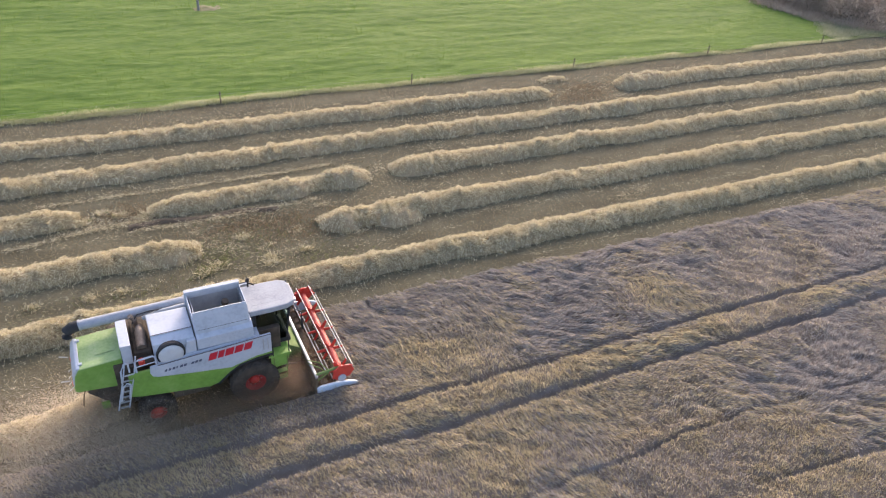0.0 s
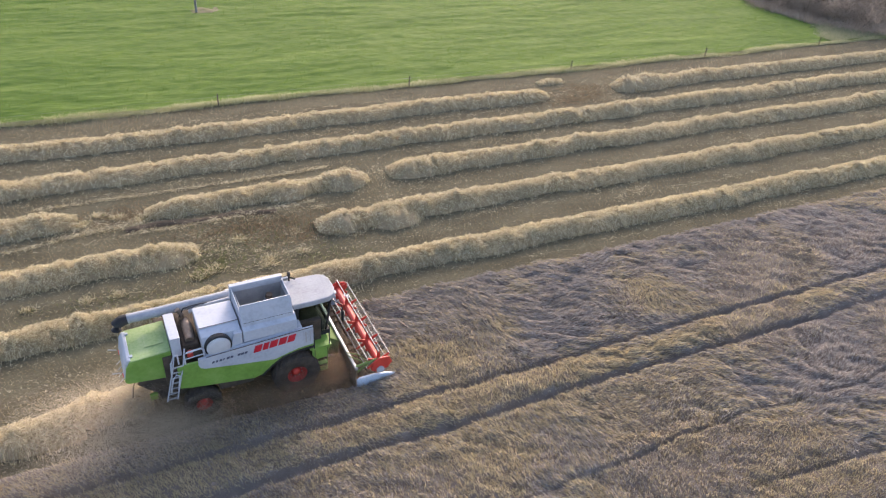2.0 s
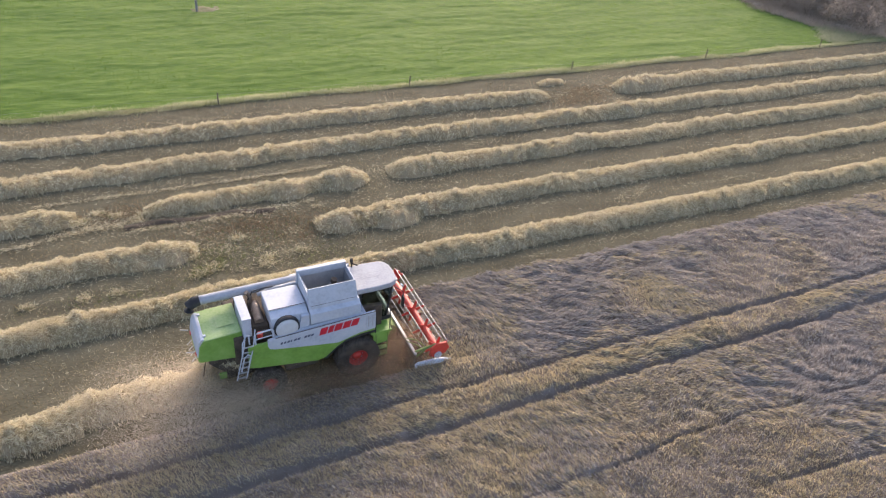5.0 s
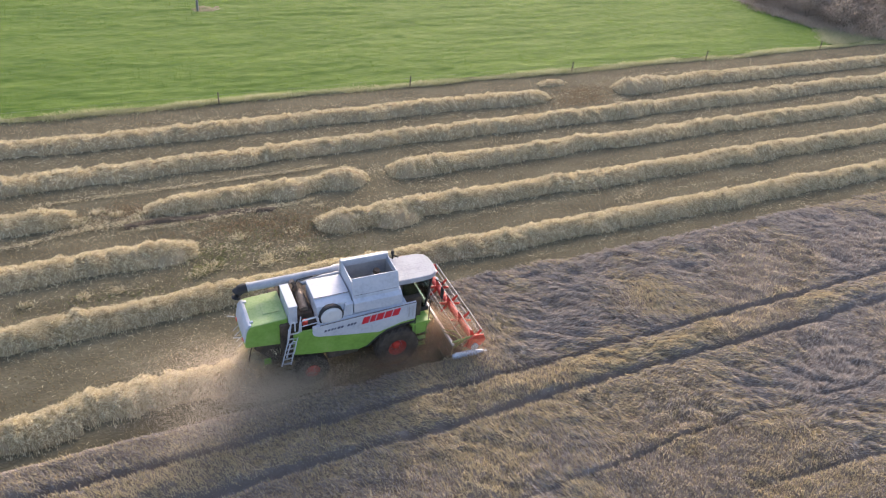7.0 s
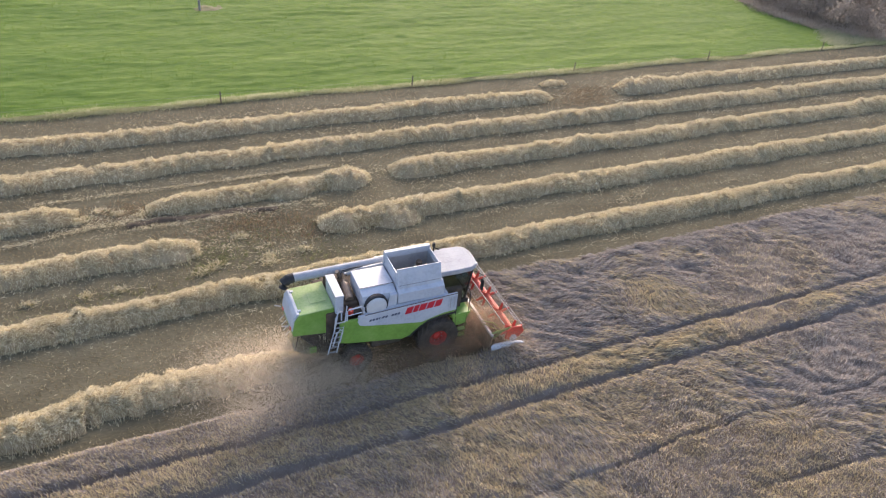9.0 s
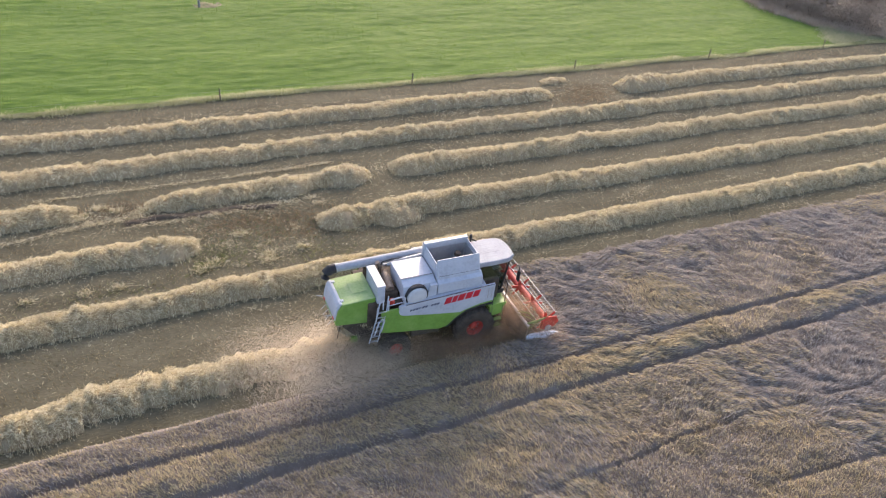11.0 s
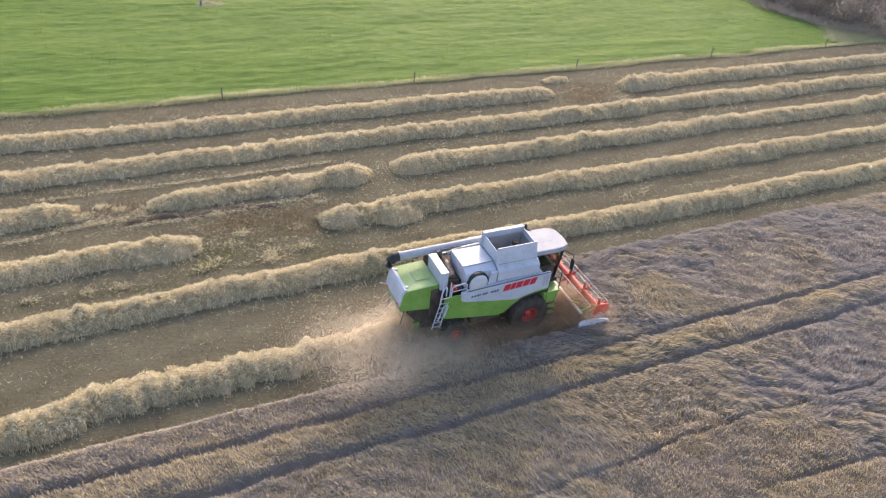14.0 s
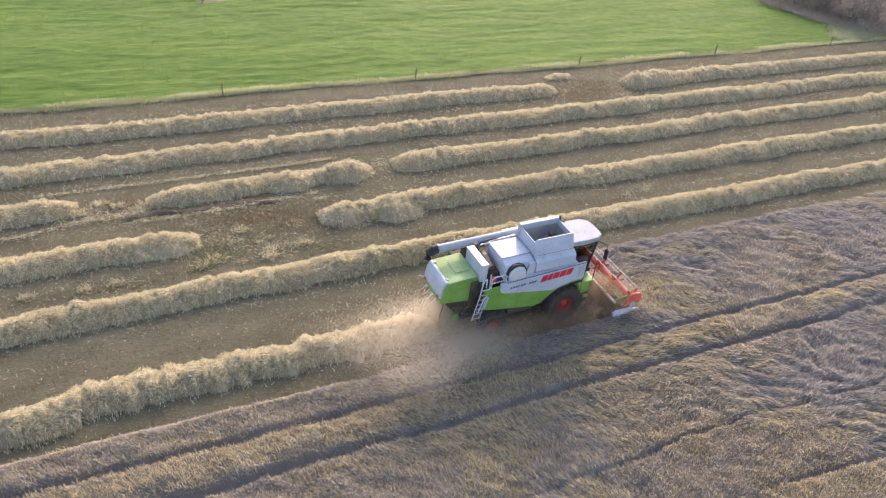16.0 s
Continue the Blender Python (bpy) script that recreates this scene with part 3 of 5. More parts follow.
def swath_mesh(name, x0, x1, yc, per_m, seed, taper0=True, taper1=True, width=.86, height=.56, taper=1.5, fine=False, short=1.0):
    """A rough ridge of straw: a lumpy core, coloured dark as if shaded, and very many straws lying over it."""
    r = np.random.default_rng(seed)

    def ridge(x, v):
        end = np.ones_like(x)
        if taper0:
            end = end * np.clip((x - x0) / taper, 0, 1) ** .6
        if taper1:
            end = end * np.clip((x1 - x) / taper, 0, 1) ** .6
        wob = .16 * (fbm(x * .35 + seed, x * 0 + seed, 2) - .5) * 2
        hh = height * (.66 + .42 * fbm(x * .55 + 3 * seed, x * 0 + 7.7, 3) + .30 * vnoise(x * 1.9 + seed, x * 0 + 2.2)) * end
        ww = width * (.8 + .4 * fbm(x * .5 + 5 * seed, x * 0 + 1.7, 3)) * (.55 + .45 * end)
        prof = np.where(v < 0, np.clip(1 - np.abs(v) ** 1.7, 0, 1), np.clip(1 - np.abs(v) ** 2.3, 0, 1) ** .8)
        lump = .50 * (fbm(x * 1.7 + .8 * v + seed, v * 1.3 + seed * 3, 2) - .5) + .65 * (fbm(x * 4.3 + seed, v * 2.2 - x * .9, 2) - .5)
        return yc - .14 - .36 * np.clip((9 - x) / 15, 0, 1) * (20 < yc < 42 and x1 - x0 > 4) + wob + v * ww * np.where(v < 0, 1.03, .95), np.maximum(hh * (prof + lump * prof), -.02)

    nx, nv = max(3, int((x1 - x0) / .13)), 13
    gx, gv = np.meshgrid(np.linspace(x0, x1, nx), np.linspace(-1, 1, nv), indexing="ij")
    gy, gz = ridge(gx, gv)
    core = np.stack([gx, gy, gz - .03], -1).reshape(-1, 3)
    i = np.arange(nx * nv).reshape(nx, nv)
    q0 = np.stack([i[:-1, :-1], i[1:, :-1], i[1:, 1:], i[:-1, 1:]], -1).reshape(-1, 4)
    # straws in wisps that share a lie, some standing proud
    n = int((x1 - x0) * per_m)
    m = max(1, n // 9)
    cx, cv, ca = r.uniform(x0, x1, m), np.where(r.random(m) < .6, r.uniform(-1.08, .95, m), np.clip(r.normal(.2, .5, m), -1.6, 1.05)), r.uniform(0, 2 * np.pi, m)
    cz, ct = r.uniform(-.05, .15, m), r.normal(.05, .38, m)
    w = r.integers(0, m, n)
    x = np.clip(cx[w] + r.normal(0, .085, n), x0, x1)
    v = np.clip(cv[w] + r.normal(0, .10, n), -1.6, 1.12)
    y, z = ridge(x, v)
    a = ca[w] + r.normal(0, .6, n)
    hang = np.clip(-.2 - v, 0, .8)          # on the near side the straws hang down
    d = np.stack([np.cos(a) * (1 - hang), np.sin(a) * .8 * (1 - .5 * hang) + .4 * v, ct[w] + r.normal(0, .16, n) - .1 * np.abs(v) - .55 * hang], 1)
    d /= np.linalg.norm(d, axis=1, keepdims=True)
    L = r.uniform(.14, .34, n) * short
    p = np.stack([x, y, np.maximum(z, .02) + (cz[w] + r.uniform(-.02, .04, n)) * (np.abs(v) < 1.05)], 1) - d * (L * .4)[:, None]
    if fine:
        bv, bt = tri_blades(p, d, L, r.uniform(.018, .038, n))
        bq, bt = np.zeros((0, 4), int), bt + len(core)
    else:
        bv, bq, bt = blades(p, d, L, r.uniform(.016, .034, n) * short, r.uniform(.05, .35, n), start=len(core))
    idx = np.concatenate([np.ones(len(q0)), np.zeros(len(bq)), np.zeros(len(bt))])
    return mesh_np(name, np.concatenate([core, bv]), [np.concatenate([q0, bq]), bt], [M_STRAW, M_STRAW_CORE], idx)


def build_swaths():
    k = 0
    for row, yc, parts in SWATHS:
        for x0, x1 in parts:
            k += 1
            xm = min(x1, {"A": 80, "B": 72, "C": 66, "D": 60, "E": 54, "F": 10}[row])
            per = {"A": 900, "B": 1000, "C": 1100, "D": 1200, "E": 1500, "F": 1700}[row]
            thin = row == "C" and x0 == .3
            me = swath_mesh("straw_swath", x0, xm, yc - (.35 if thin else .2 if row == "D" and x0 < 0 else 0), per, k, True, xm == x1 and row != "F",
                            width=.74 if thin else .84, height=.40 if thin else .44 if row == "F" else .47, fine=row in "ABCDE", short=.8)
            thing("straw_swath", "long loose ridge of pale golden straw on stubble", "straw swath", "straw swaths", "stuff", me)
            if xm < x1:
                me = swath_mesh("straw_swath", xm, x1, yc, 90, k + 40, False, True, width=.84, height=.47, fine=True)
                thing("straw_swath", "far end of a straw ridge on stubble", "straw swath", "straw swaths", "stuff", me)


def build_lumps():
    """Places where the swaths are heaped higher."""
    for k, (x0, x1, yc, w, h) in enumerate([(36.6, 41.8, 43.3, 1.15, .80), (8.5, 11.2, 31.05, 1.0, .70), (11.4, 14.4, 31.0, 1.2, .80), (9.6, 12.8, 35.35, 1.0, .78), (6.6, 9.4, 35.1, .95, .66),
                                           (14.2, 18.5, 35.5, 1.0, .70), (-1.6, 2.3, 30.65, 1.0, .66), (33.0, 36.5, 39.4, 1.0, .74), (30.8, 33.2, 45.5, .5, .25)]):
        me = swath_mesh("straw_lump", x0, x1, yc, 620, 300 + k, True, True, width=w * .94, height=h * .82, taper=1.1, short=.75)
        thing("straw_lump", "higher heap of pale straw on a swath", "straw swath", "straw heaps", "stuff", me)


# ---- standing and lodged crop ----
TRAMS = [(17.62, .06), (15.85, .09)]


def lodged(x, y):
    """0 where the crop stands, 1 where it is laid flat."""
    n = fbm(x * .11 + 2, y * .16 + 8, 3)
    return np.clip((n - .36) * 4.5, 0, 1) * np.clip((x - 2) / 9, 0, 1)


def flow(x, y):
    return 3.0 + 2.6 * (fbm(x * .22 + 31, y * .3 + 11, 2) - .5)


def tram_cut(x, y):
    c = np.ones_like(x)
    for ty, tw in TRAMS:
        off = ty + .12 * (fbm(x * .2, x * 0 + ty, 2) - .5) * 2 + .10 * (fbm(x * 1.3, x * 0 + ty, 2) - .5)
        c = np.minimum(c, np.clip((np.abs(y - off) - tw * (.1 + 1.9 * fbm(x * 1.5, x * 0 + 2 * ty, 3))) / .13, 0, 1))
    off = 12.0 + .5 * (fbm(x * .25, x * 0 + 77, 2) - .5) * 2
    broken = np.clip((fbm(x * .4, x * 0 + 99, 2) - .38) * 5, 0, .85)
    c = np.minimum(c, 1 - broken * (1 - np.clip((np.abs(y - off) - .01) / .10, 0, 1)))
    off = 9.2 - .085 * (x - 20) + .3 * (fbm(x * .3, x * 0 + 55, 2) - .5)
    return np.minimum(c, 1 - .8 * (1 - np.clip((np.abs(y - off) - .02) / .12, 0, 1)) * np.clip((x - 18.5) / 3, 0, 1))


def crop_height(x, y):
    a = flow(x, y)
    u, v = x * np.cos(a) + y * np.sin(a), -x * np.sin(a) + y * np.cos(a)
    ld = lodged(x, y)
    streak = .6 - 2 * np.abs(fbm(u * 1.15 + 1.1 * fbm(x * .9, y * .9), v * 2.3, 3) - .5) * 2
    lumps = fbm(x * 1.1 + 50, y * 1.3, 3) - .5
    band = np.clip(1 - np.abs(y - 16.75) / .7, 0, 1)
    s, c = x * .887 - y * .462, x * .462 + y * .887
    wave = 1 - 2 * np.abs(fbm(s * .55 + .9 * fbm(x * .5, y * .5) + 40, c * 1.5 + .5 * fbm(x * .8 + 3, y * .8), 2) - .5) * 2
    h = .52 - .10 * ld + (.05 + .13 * ld) * streak + (.03 + .07 * ld) * wave + .24 * lumps + .14 * (fbm(s * 1.7 + 9, c * 4.1, 2) - .5) + .1 * band
    return .10 + np.maximum(h - .10, 0) * (.26 + .74 * tram_cut(x, y))


def crop_blades(x, y, zoff=0.0):
    n = len(x)
    ld, a = lodged(x, y), flow(x, y) + rng.normal(0, .38, n) * (1 - .55 * lodged(x, y))
    lean = .35 + 1.25 * ld + rng.normal(0, .15, n)
    d = np.stack([np.cos(a) * lean, np.sin(a) * lean, np.full(n, 1.0) - .80 * ld], 1) + rng.normal(0, .2, (n, 3)) * (1 - .45 * ld)[:, None]
    d /= np.linalg.norm(d, axis=1, keepdims=True)
    tc = tram_cut(x, y)
    L = rng.uniform(.15, .35, n) * (.45 + .55 * tc)
    p = np.stack([x, y, crop_height(x, y) - .15 + .10 * ld + zoff], 1)
    return blades(p, d, L, rng.uniform(.014, .029, n), rng.uniform(.05, .4, n))


def crop_gold(x, y):
    """Share of brighter, golden ears: along the strip between the wheel tracks and in patches."""
    return np.clip(1 - np.abs(y - 16.8) / .9, 0, 1) * .75 + np.clip(1 - np.abs(y - 8.8 + .085 * (x - 20)) / .35, 0, 1) * np.clip((x - 17) / 4, 0, .8) + np.clip((fbm(x * .3 + 70, y * .4 + 20) - .56) * 4, 0, .5) + .5 * (1 - lodged(x, y))


def build_crop():
    x_end = cut_x(16.0) + .3
    def bed(x0, x1, y0, y1, left):
        """A tile of the crop's base, with upright sides where the field is cut."""
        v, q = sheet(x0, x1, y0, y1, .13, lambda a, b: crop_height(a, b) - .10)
        quads, base = [q], len(v)
        for edge in [np.flatnonzero(np.isclose(v[:, 1], y1))] + ([np.flatnonzero(np.isclose(v[:, 0], x0))] if left else []):
            low = v[edge].copy()
            low[:, 2] = -.02
            n = base + np.arange(len(edge))
            quads.append(np.stack([edge[:-1], edge[1:], n[1:], n[:-1]], 1))
            v, base = np.concatenate([v, low]), base + len(edge)
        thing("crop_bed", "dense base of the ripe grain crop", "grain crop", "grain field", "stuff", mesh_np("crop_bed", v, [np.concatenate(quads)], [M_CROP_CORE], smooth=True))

    bed(-20, 62, 2.0, CUT_NEAR, True)
    bed(x_end, 62, CUT_NEAR, CUT_FAR, True)
    v, q = sheet(62, 140, -60, CUT_FAR, 2.0, lambda a, b: .45 + .1 * (fbm(a * .3, b * .3) - .5))
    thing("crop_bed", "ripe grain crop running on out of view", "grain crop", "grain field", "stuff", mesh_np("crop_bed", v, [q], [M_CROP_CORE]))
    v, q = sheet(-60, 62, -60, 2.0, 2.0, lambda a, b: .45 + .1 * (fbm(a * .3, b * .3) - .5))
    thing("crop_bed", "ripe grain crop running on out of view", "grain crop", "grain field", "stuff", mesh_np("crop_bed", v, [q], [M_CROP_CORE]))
    n = 600000
    x, y = rng.uniform(-10, 56, n), rng.uniform(6.0, CUT_FAR, n)
    inside = (x > -9 + (18.5 - y) * 1.05) & (x < 26.5 + (y - 7) * 1.35) & ((y < CUT_NEAR - .05) | (x > x_end))
    near = rng.random(n) < np.clip(1.25 - .012 * x, .5, 1)
    x, y = x[inside & near], y[inside & near]
    keep = tram_cut(x, y) + .35 * rng.random(len(x)) > .42
    x, y = x[keep], y[keep]
    gold = rng.random(len(x)) < crop_gold(x, y)
    far = x > 24 + .4 * rng.random(len(x))
    v, q, t = crop_blades(x[far], y[far])
    # far ears: one slim triangle each
    v = v.reshape(-1, 5, 3)
    foot, half = (v[:, 0] + v[:, 1]) / 2, (v[:, 1] - v[:, 0]) * .85
    v = np.stack([foot - half, foot + half, v[:, 4]], 1).reshape(-1, 3)
    thing("grain_crop", "lodged ripe grain lying in pale waves", "grain crop", "grain field", "stuff", mesh_np("grain_crop", v, [np.arange(len(v)).reshape(-1, 3)], [M_CROP, M_CROP_GOLD], gold[far].astype(int)))
    gold = gold[~far]
    v, q, t = crop_blades(x[~far], y[~far])
    mi = np.concatenate([gold, gold]).astype(int)
    thing("grain_crop", "lodged ripe grain lying in grey-beige waves", "grain crop", "grain field", "stuff", mesh_np("grain_crop", v, [q, t], [M_CROP, M_CROP_GOLD], mi))


# ---- combine harvester ----
def combine_x(t):
    return K * (2.5128 + .78653 * t + .001882 * t * t - .0000662 * t ** 3)


def heading(t):
    """Small swings of the steering, in degrees."""
    s = (t - 8) / 8
    return math.degrees(-.0592 * s + .0346 * s * s + .0554 * s ** 3)


CUT = 2.95                    # knife ahead of the front axle


def cut_x(t):
    return combine_x(t) + CUT * K


def when(x):
    """The time at which the front axle passes x."""
    t = 8.0
    for _ in range(12):
        t -= (combine_x(t) - x) / (K * .8)
    return t


def joined(*bms):
    """Several bmeshes as one."""
    out = bmesh.new()
    for b in bms:
        me = bpy.data.meshes.new("joint")
        b.to_mesh(me)
        out.from_mesh(me)
        b.free()
        bpy.data.meshes.remove(me)
    return out


def build_wheel(name, machine, x, side, z, r, w, rim_r, lugs):
    """A wheel with lugged tyre and dished rim."""
    bm = lathe([(.10, -.10 * side), (.16, -.06 * side), (.16, .13 * side), (.09, .17 * side), (.05, .18 * side)], 20)
    wheel = part(name, bm, M_RED, machine, "red wheel hub")
    wheel.location = Vector((x, side * 1.33, z)) * K
    h = w / 2
    tyre = lathe([(rim_r, -h * .8), (rim_r + .05, -h * .95), (r * .88, -h), (r * .955, -h * .85), (r * .965, 0), (r * .955, h * .85), (r * .88, h), (rim_r + .05, h * .95), (rim_r, h * .8)], 48, cut=True)
    lug_mesh = []
    for sgn in (-1, 1):
        bm = bmesh.new()
        vs = []
        for rr in (r * .93, r * 1.0):
            for a, y in ((0, sgn * .02), (.085, sgn * .02), (.385, sgn * h * .97), (.30, sgn * h * .97)):
                drop = .025 if abs(y) > .1 else 0
                vs.append(bm.verts.new(Vector((math.cos(a) * (rr - drop), y, math.sin(a) * (rr - drop))) * K))
        for f in ((0, 1, 2, 3), (7, 6, 5, 4), (0, 4, 5, 1), (1, 5, 6, 2), (2, 6, 7, 3), (3, 7, 4, 0)):
            bm.faces.new([vs[i] for i in f])
        me = bpy.data.meshes.new("lug")
        bm.to_mesh(me)
        bm.free()
        me.materials.append(M_RUBBER)
        lug_mesh.append(me)
    for k in range(lugs * 2):
        lug = new("lug", lug_mesh[k % 2])
        lug.parent = wheel
        lug.matrix_basis = pose(0, 0, 0, 0, -360 * k / (lugs * 2), 0)
    part("tyre", tyre, M_RUBBER, wheel, "black lugged tractor tyre, dusty")
    s = side
    part("rim", lathe([(rim_r + .03, s * h * .82), (rim_r - .02, s * h * .80), (rim_r - .05, s * h * .5), (rim_r * .62, s * h * .25), (.16, s * h * .25), (.15, s * h * .1), (rim_r - .02, -s * h * .1), (rim_r - .02, -s * h * .8)], 36, cut=True), M_RIM, wheel, "dusty red painted dished steel rim, darkened as in shade")
    for k in range(8):
        a = 2 * math.pi * k / 8
        p = Vector((math.cos(a) * .22, s * h * .24, math.sin(a) * .22))
        part("bolt", tube([p, p + Vector((0, s * .035, 0))], .018, 6), M_GREY, wheel)
    return wheel


def slanted(x, z, w, h, y):
    """A slanted bar of a mark on the side panel."""
    return prism([(x, z), (x + w, z + w * .075), (x + w + h * .28, z + h + w * .075), (x + h * .28, z + h)], y, y - .008, 0)


def build_combine():
    c = thing("combine_harvester", "white and green combine harvester with red reel cutting grain", "combine harvester")
    P = lambda name, bm, m, label="", parent=c: part(name, bm, m, parent, label)
    # chassis and threshing body
    P("chassis", joined(box(-4.6, .7, -.85, .85, .75, 1.5, .04), box(-4.3, 1.1, -1.05, 1.05, 1.5, 2.75, .05)), M_DARK, "dark dusty chassis and threshing body")
    P("front_axle", tube([(0, -1.2, .9), (0, 1.2, .9)], .16, 14), M_DARK)
    P("rear_axle", joined(box(-3.45, -3.15, -1.1, 1.1, .52, .72, .03), box(-3.5, -3.1, -.3, .3, .6, 1.0, .03)), M_DARK)
    P("fuel_tank", box(-2.7, -1.5, -1.45, -1.0, 1.0, 1.55, .08, 3), M_DARK, "black side tank under the body")
    P("grain_elevator", joined(box(-1.5, -1.25, .9, 1.2, .7, 3.2, .03)), M_DARK)
    wheels = [build_wheel("wheel", c, 0, s, .88, .88, .62, .36, 18) for s in (-1, 1)]
    wheels += [build_wheel("wheel", c, -3.28, s, .65, .65, .46, .27, 16) for s in (-1, 1)]
    # side panels, both sides
    for s in (-1, 1):
        y0, y1 = s * 1.50, s * 1.40
        P("side_panel", prism([(-3.95, 1.66), (-3.6, 1.56), (-1.5, 1.2), (-1.22, 1.28), (-.85, 1.62), (-.45, 1.88), (.1, 1.99), (.66, 2.02), (.66, 2.6), (-3.0, 2.62), (-3.55, 2.64), (-3.93, 2.62)], y0, y1, .02), M_GREEN, "bright green lower side panel")
        P("upper_panel", prism([(-3.28, 2.52), (-3.22, 2.36), (-3.05, 2.28), (-1.9, 2.06), (-.75, 1.86), (-.3, 1.99), (.1, 2.09), (.66, 2.13), (.66, 2.93), (-2.95, 2.77), (-3.25, 2.75)], s * 1.525, s * 1.42, .015), M_WHITE, "white upper side panel, rounded at the back")
        P("panel_seam", prism([(-3.0, 2.765), (.66, 2.925), (.66, 2.945), (-3.0, 2.785)], s * 1.530, s * 1.515, 0), M_DARK)
        P("wheel_arch", prism([(-1.3, 1.22), (-1.18, 1.18), (-.85, 1.50), (-.45, 1.76), (.1, 1.88), (.68, 1.9), (.68, 2.0), (.1, 1.99), (-.47, 1.88), (-.9, 1.62)], s * 1.49, s * .9, .01), M_BLACK, "black wheel arch")
        P("inner_side", prism([(-3.0, 2.3), (.3, 2.3), (.3, 2.95), (-3.0, 2.80)], s * 1.0, s * 1.42, .02), M_WHITE)
    # marks on the camera's side: plain red bars for the maker's name, dark ones for the model
    x = -1.47
    for wdt in (.26, .19, .27, .27, .26):
        z = 2.43 + (x + 1.47) * .06
        P("mark", slanted(x, z, wdt, .30, -1.527), M_MARK, "red slanted bar of a maker's mark")
        x += wdt + .045
    for k, wdt in enumerate((.09, .09, .10, .05, .11, .11, .0, .11, .11, .11)):
        if wdt:
            xx = -2.85 + .12 * k
            P("mark", slanted(xx, 2.44 + (xx + 2.85) * .055, wdt * .82, .09, -1.527), M_INK, "small dark bar of the model mark")
    # service flap with two slots by the cab
    P("front_flap", prism([(.30, 2.22), (.64, 2.22), (.64, 2.88), (.30, 2.87)], -1.535, -1.51, .01), M_WHITE, "white service flap by the cab")
    P("flap_slot", prism([(.36, 2.30), (.40, 2.30), (.40, 2.80), (.36, 2.80)], -1.542, -1.52, 0), M_GREY)
    P("flap_slot", prism([(.52, 2.30), (.55, 2.30), (.55, 2.80), (.52, 2.80)], -1.542, -1.52, 0), M_GREY)
    # grain tank: sloping sides, raised lids round the open top
    tank = P("grain_tank", joined(prism([(-1.42, 2.93), (-1.40, 3.34), (-1.22, 3.48), (-1.05, 3.48), (-1.05, 2.93)], -1.72, .12, .02, axis="x"),
                                  prism([(1.05, 2.93), (1.05, 3.12), (1.22, 3.12), (1.40, 3.06), (1.42, 2.93)], -1.72, .12, .02, axis="x"),
                                  box(-1.72, -1.62, -1.1, .22, 2.93, 3.48, .01), box(.02, .12, -1.1, .22, 2.93, 3.48, .01), box(-1.7, .1, .16, 1.1, 3.04, 3.14, .02)), M_WHITE, "white grain tank side")
    P("tank_floor", box(-1.64, .04, -1.1, 1.1, 2.9, 2.96, 0), M_GREY, "grey inside of the grain tank", tank)
    P("tank_lining", joined(box(-1.62, .02, .10, .14, 2.95, 3.95, 0), box(-1.63, -1.60, -1.08, .1, 2.95, 3.9, 0), box(-.01, .02, -1.08, .1, 2.95, 3.9, 0)), M_GREY, "grey sheet lining of the grain tank", tank)
    P("near_lid", prism([(-1.27, 3.46), (-1.20, 3.43), (-1.0, 4.18), (-1.06, 4.21)], -1.70, .02, .012, axis="x"), M_WHITE, "raised white tank lid", tank)
    P("lid_seam", prism([(-1.235, 3.56), (-1.242, 3.585), (-1.232, 3.585), (-1.225, 3.56)], -1.66, -.02, 0, axis="x"), M_DARK, "", tank)
    P("far_lid", prism([(.20, 3.46), (.28, 3.46), (.21, 4.2), (.05, 4.2), (.05, 4.13)], -1.76, .06, .015, axis="x"), M_WHITE, "raised white tank lid with a thick rim", tank)
    for xx in (-1.72, .03):
        P("lid_end", prism([(-1.22, 3.44), (.2, 3.44), (.13, 4.10), (-1.02, 4.05)], xx, xx + .03, .006, axis="x"), M_WHITE, "white end flap of the open tank", tank)
    P("filling_auger", tube([(-.75, -.2, 2.95), (-.55, -.35, 3.75)], .11, 12), M_GREY, "grey filling auger inside the tank", tank)
    P("auger_head", tube([(-.55, -.35, 3.72), (-.52, -.37, 3.86)], .12, 12), M_DARK, "", tank)
    # engine bay
    P("engine_cover", joined(box(-3.05, -1.76, -.95, .16, 2.9, 3.56, .03), prism([(-1.30, 2.80), (-1.30, 3.16), (-1.24, 3.40), (-.92, 3.53), (-.92, 2.80)], -3.05, -1.76, .015, axis="x")), M_WHITE, "white engine cover with a sloping side")
    P("cover_seam", box(-3.04, -1.77, -.94, -.92, 3.55, 3.566, 0), M_DARK)
    P("screen_housing", lathe([(.06, .10), (.45, .10), (.45, -.06), (.43, -.08), (.40, -.08), (.40, -.04), (.05, -.04)], 40), M_BLACK, "black housing ring of the radiator screen").location = Vector((-2.55, -1.33, 3.0)) * K
    P("radiator_screen", lathe([(.03, -.13), (.20, -.13), (.38, -.11), (.395, -.05), (.03, -.05)], 40), M_SCREEN, "round pale grey rotary screen").location = Vector((-2.55, -1.34, 3.0)) * K
    P("screen_side", prism([(-2.15, 2.84), (-1.76, 2.86), (-1.74, 3.36), (-2.02, 3.36)], -1.38, -1.2, .02), M_WHITE, "white corner panel beside the screen")
    P("engine_deck", box(-3.98, -3.0, -1.2, 1.2, 2.62, 2.72, .01), M_DARK, "dark engine deck")
    P("air_filter", tube([(-3.35, -.75, 3.0), (-3.32, -.1, 3.12), (-3.30, .15, 3.14)], [.15, .16, .12], 16), M_BRASS, "dusty metal air filter drum")
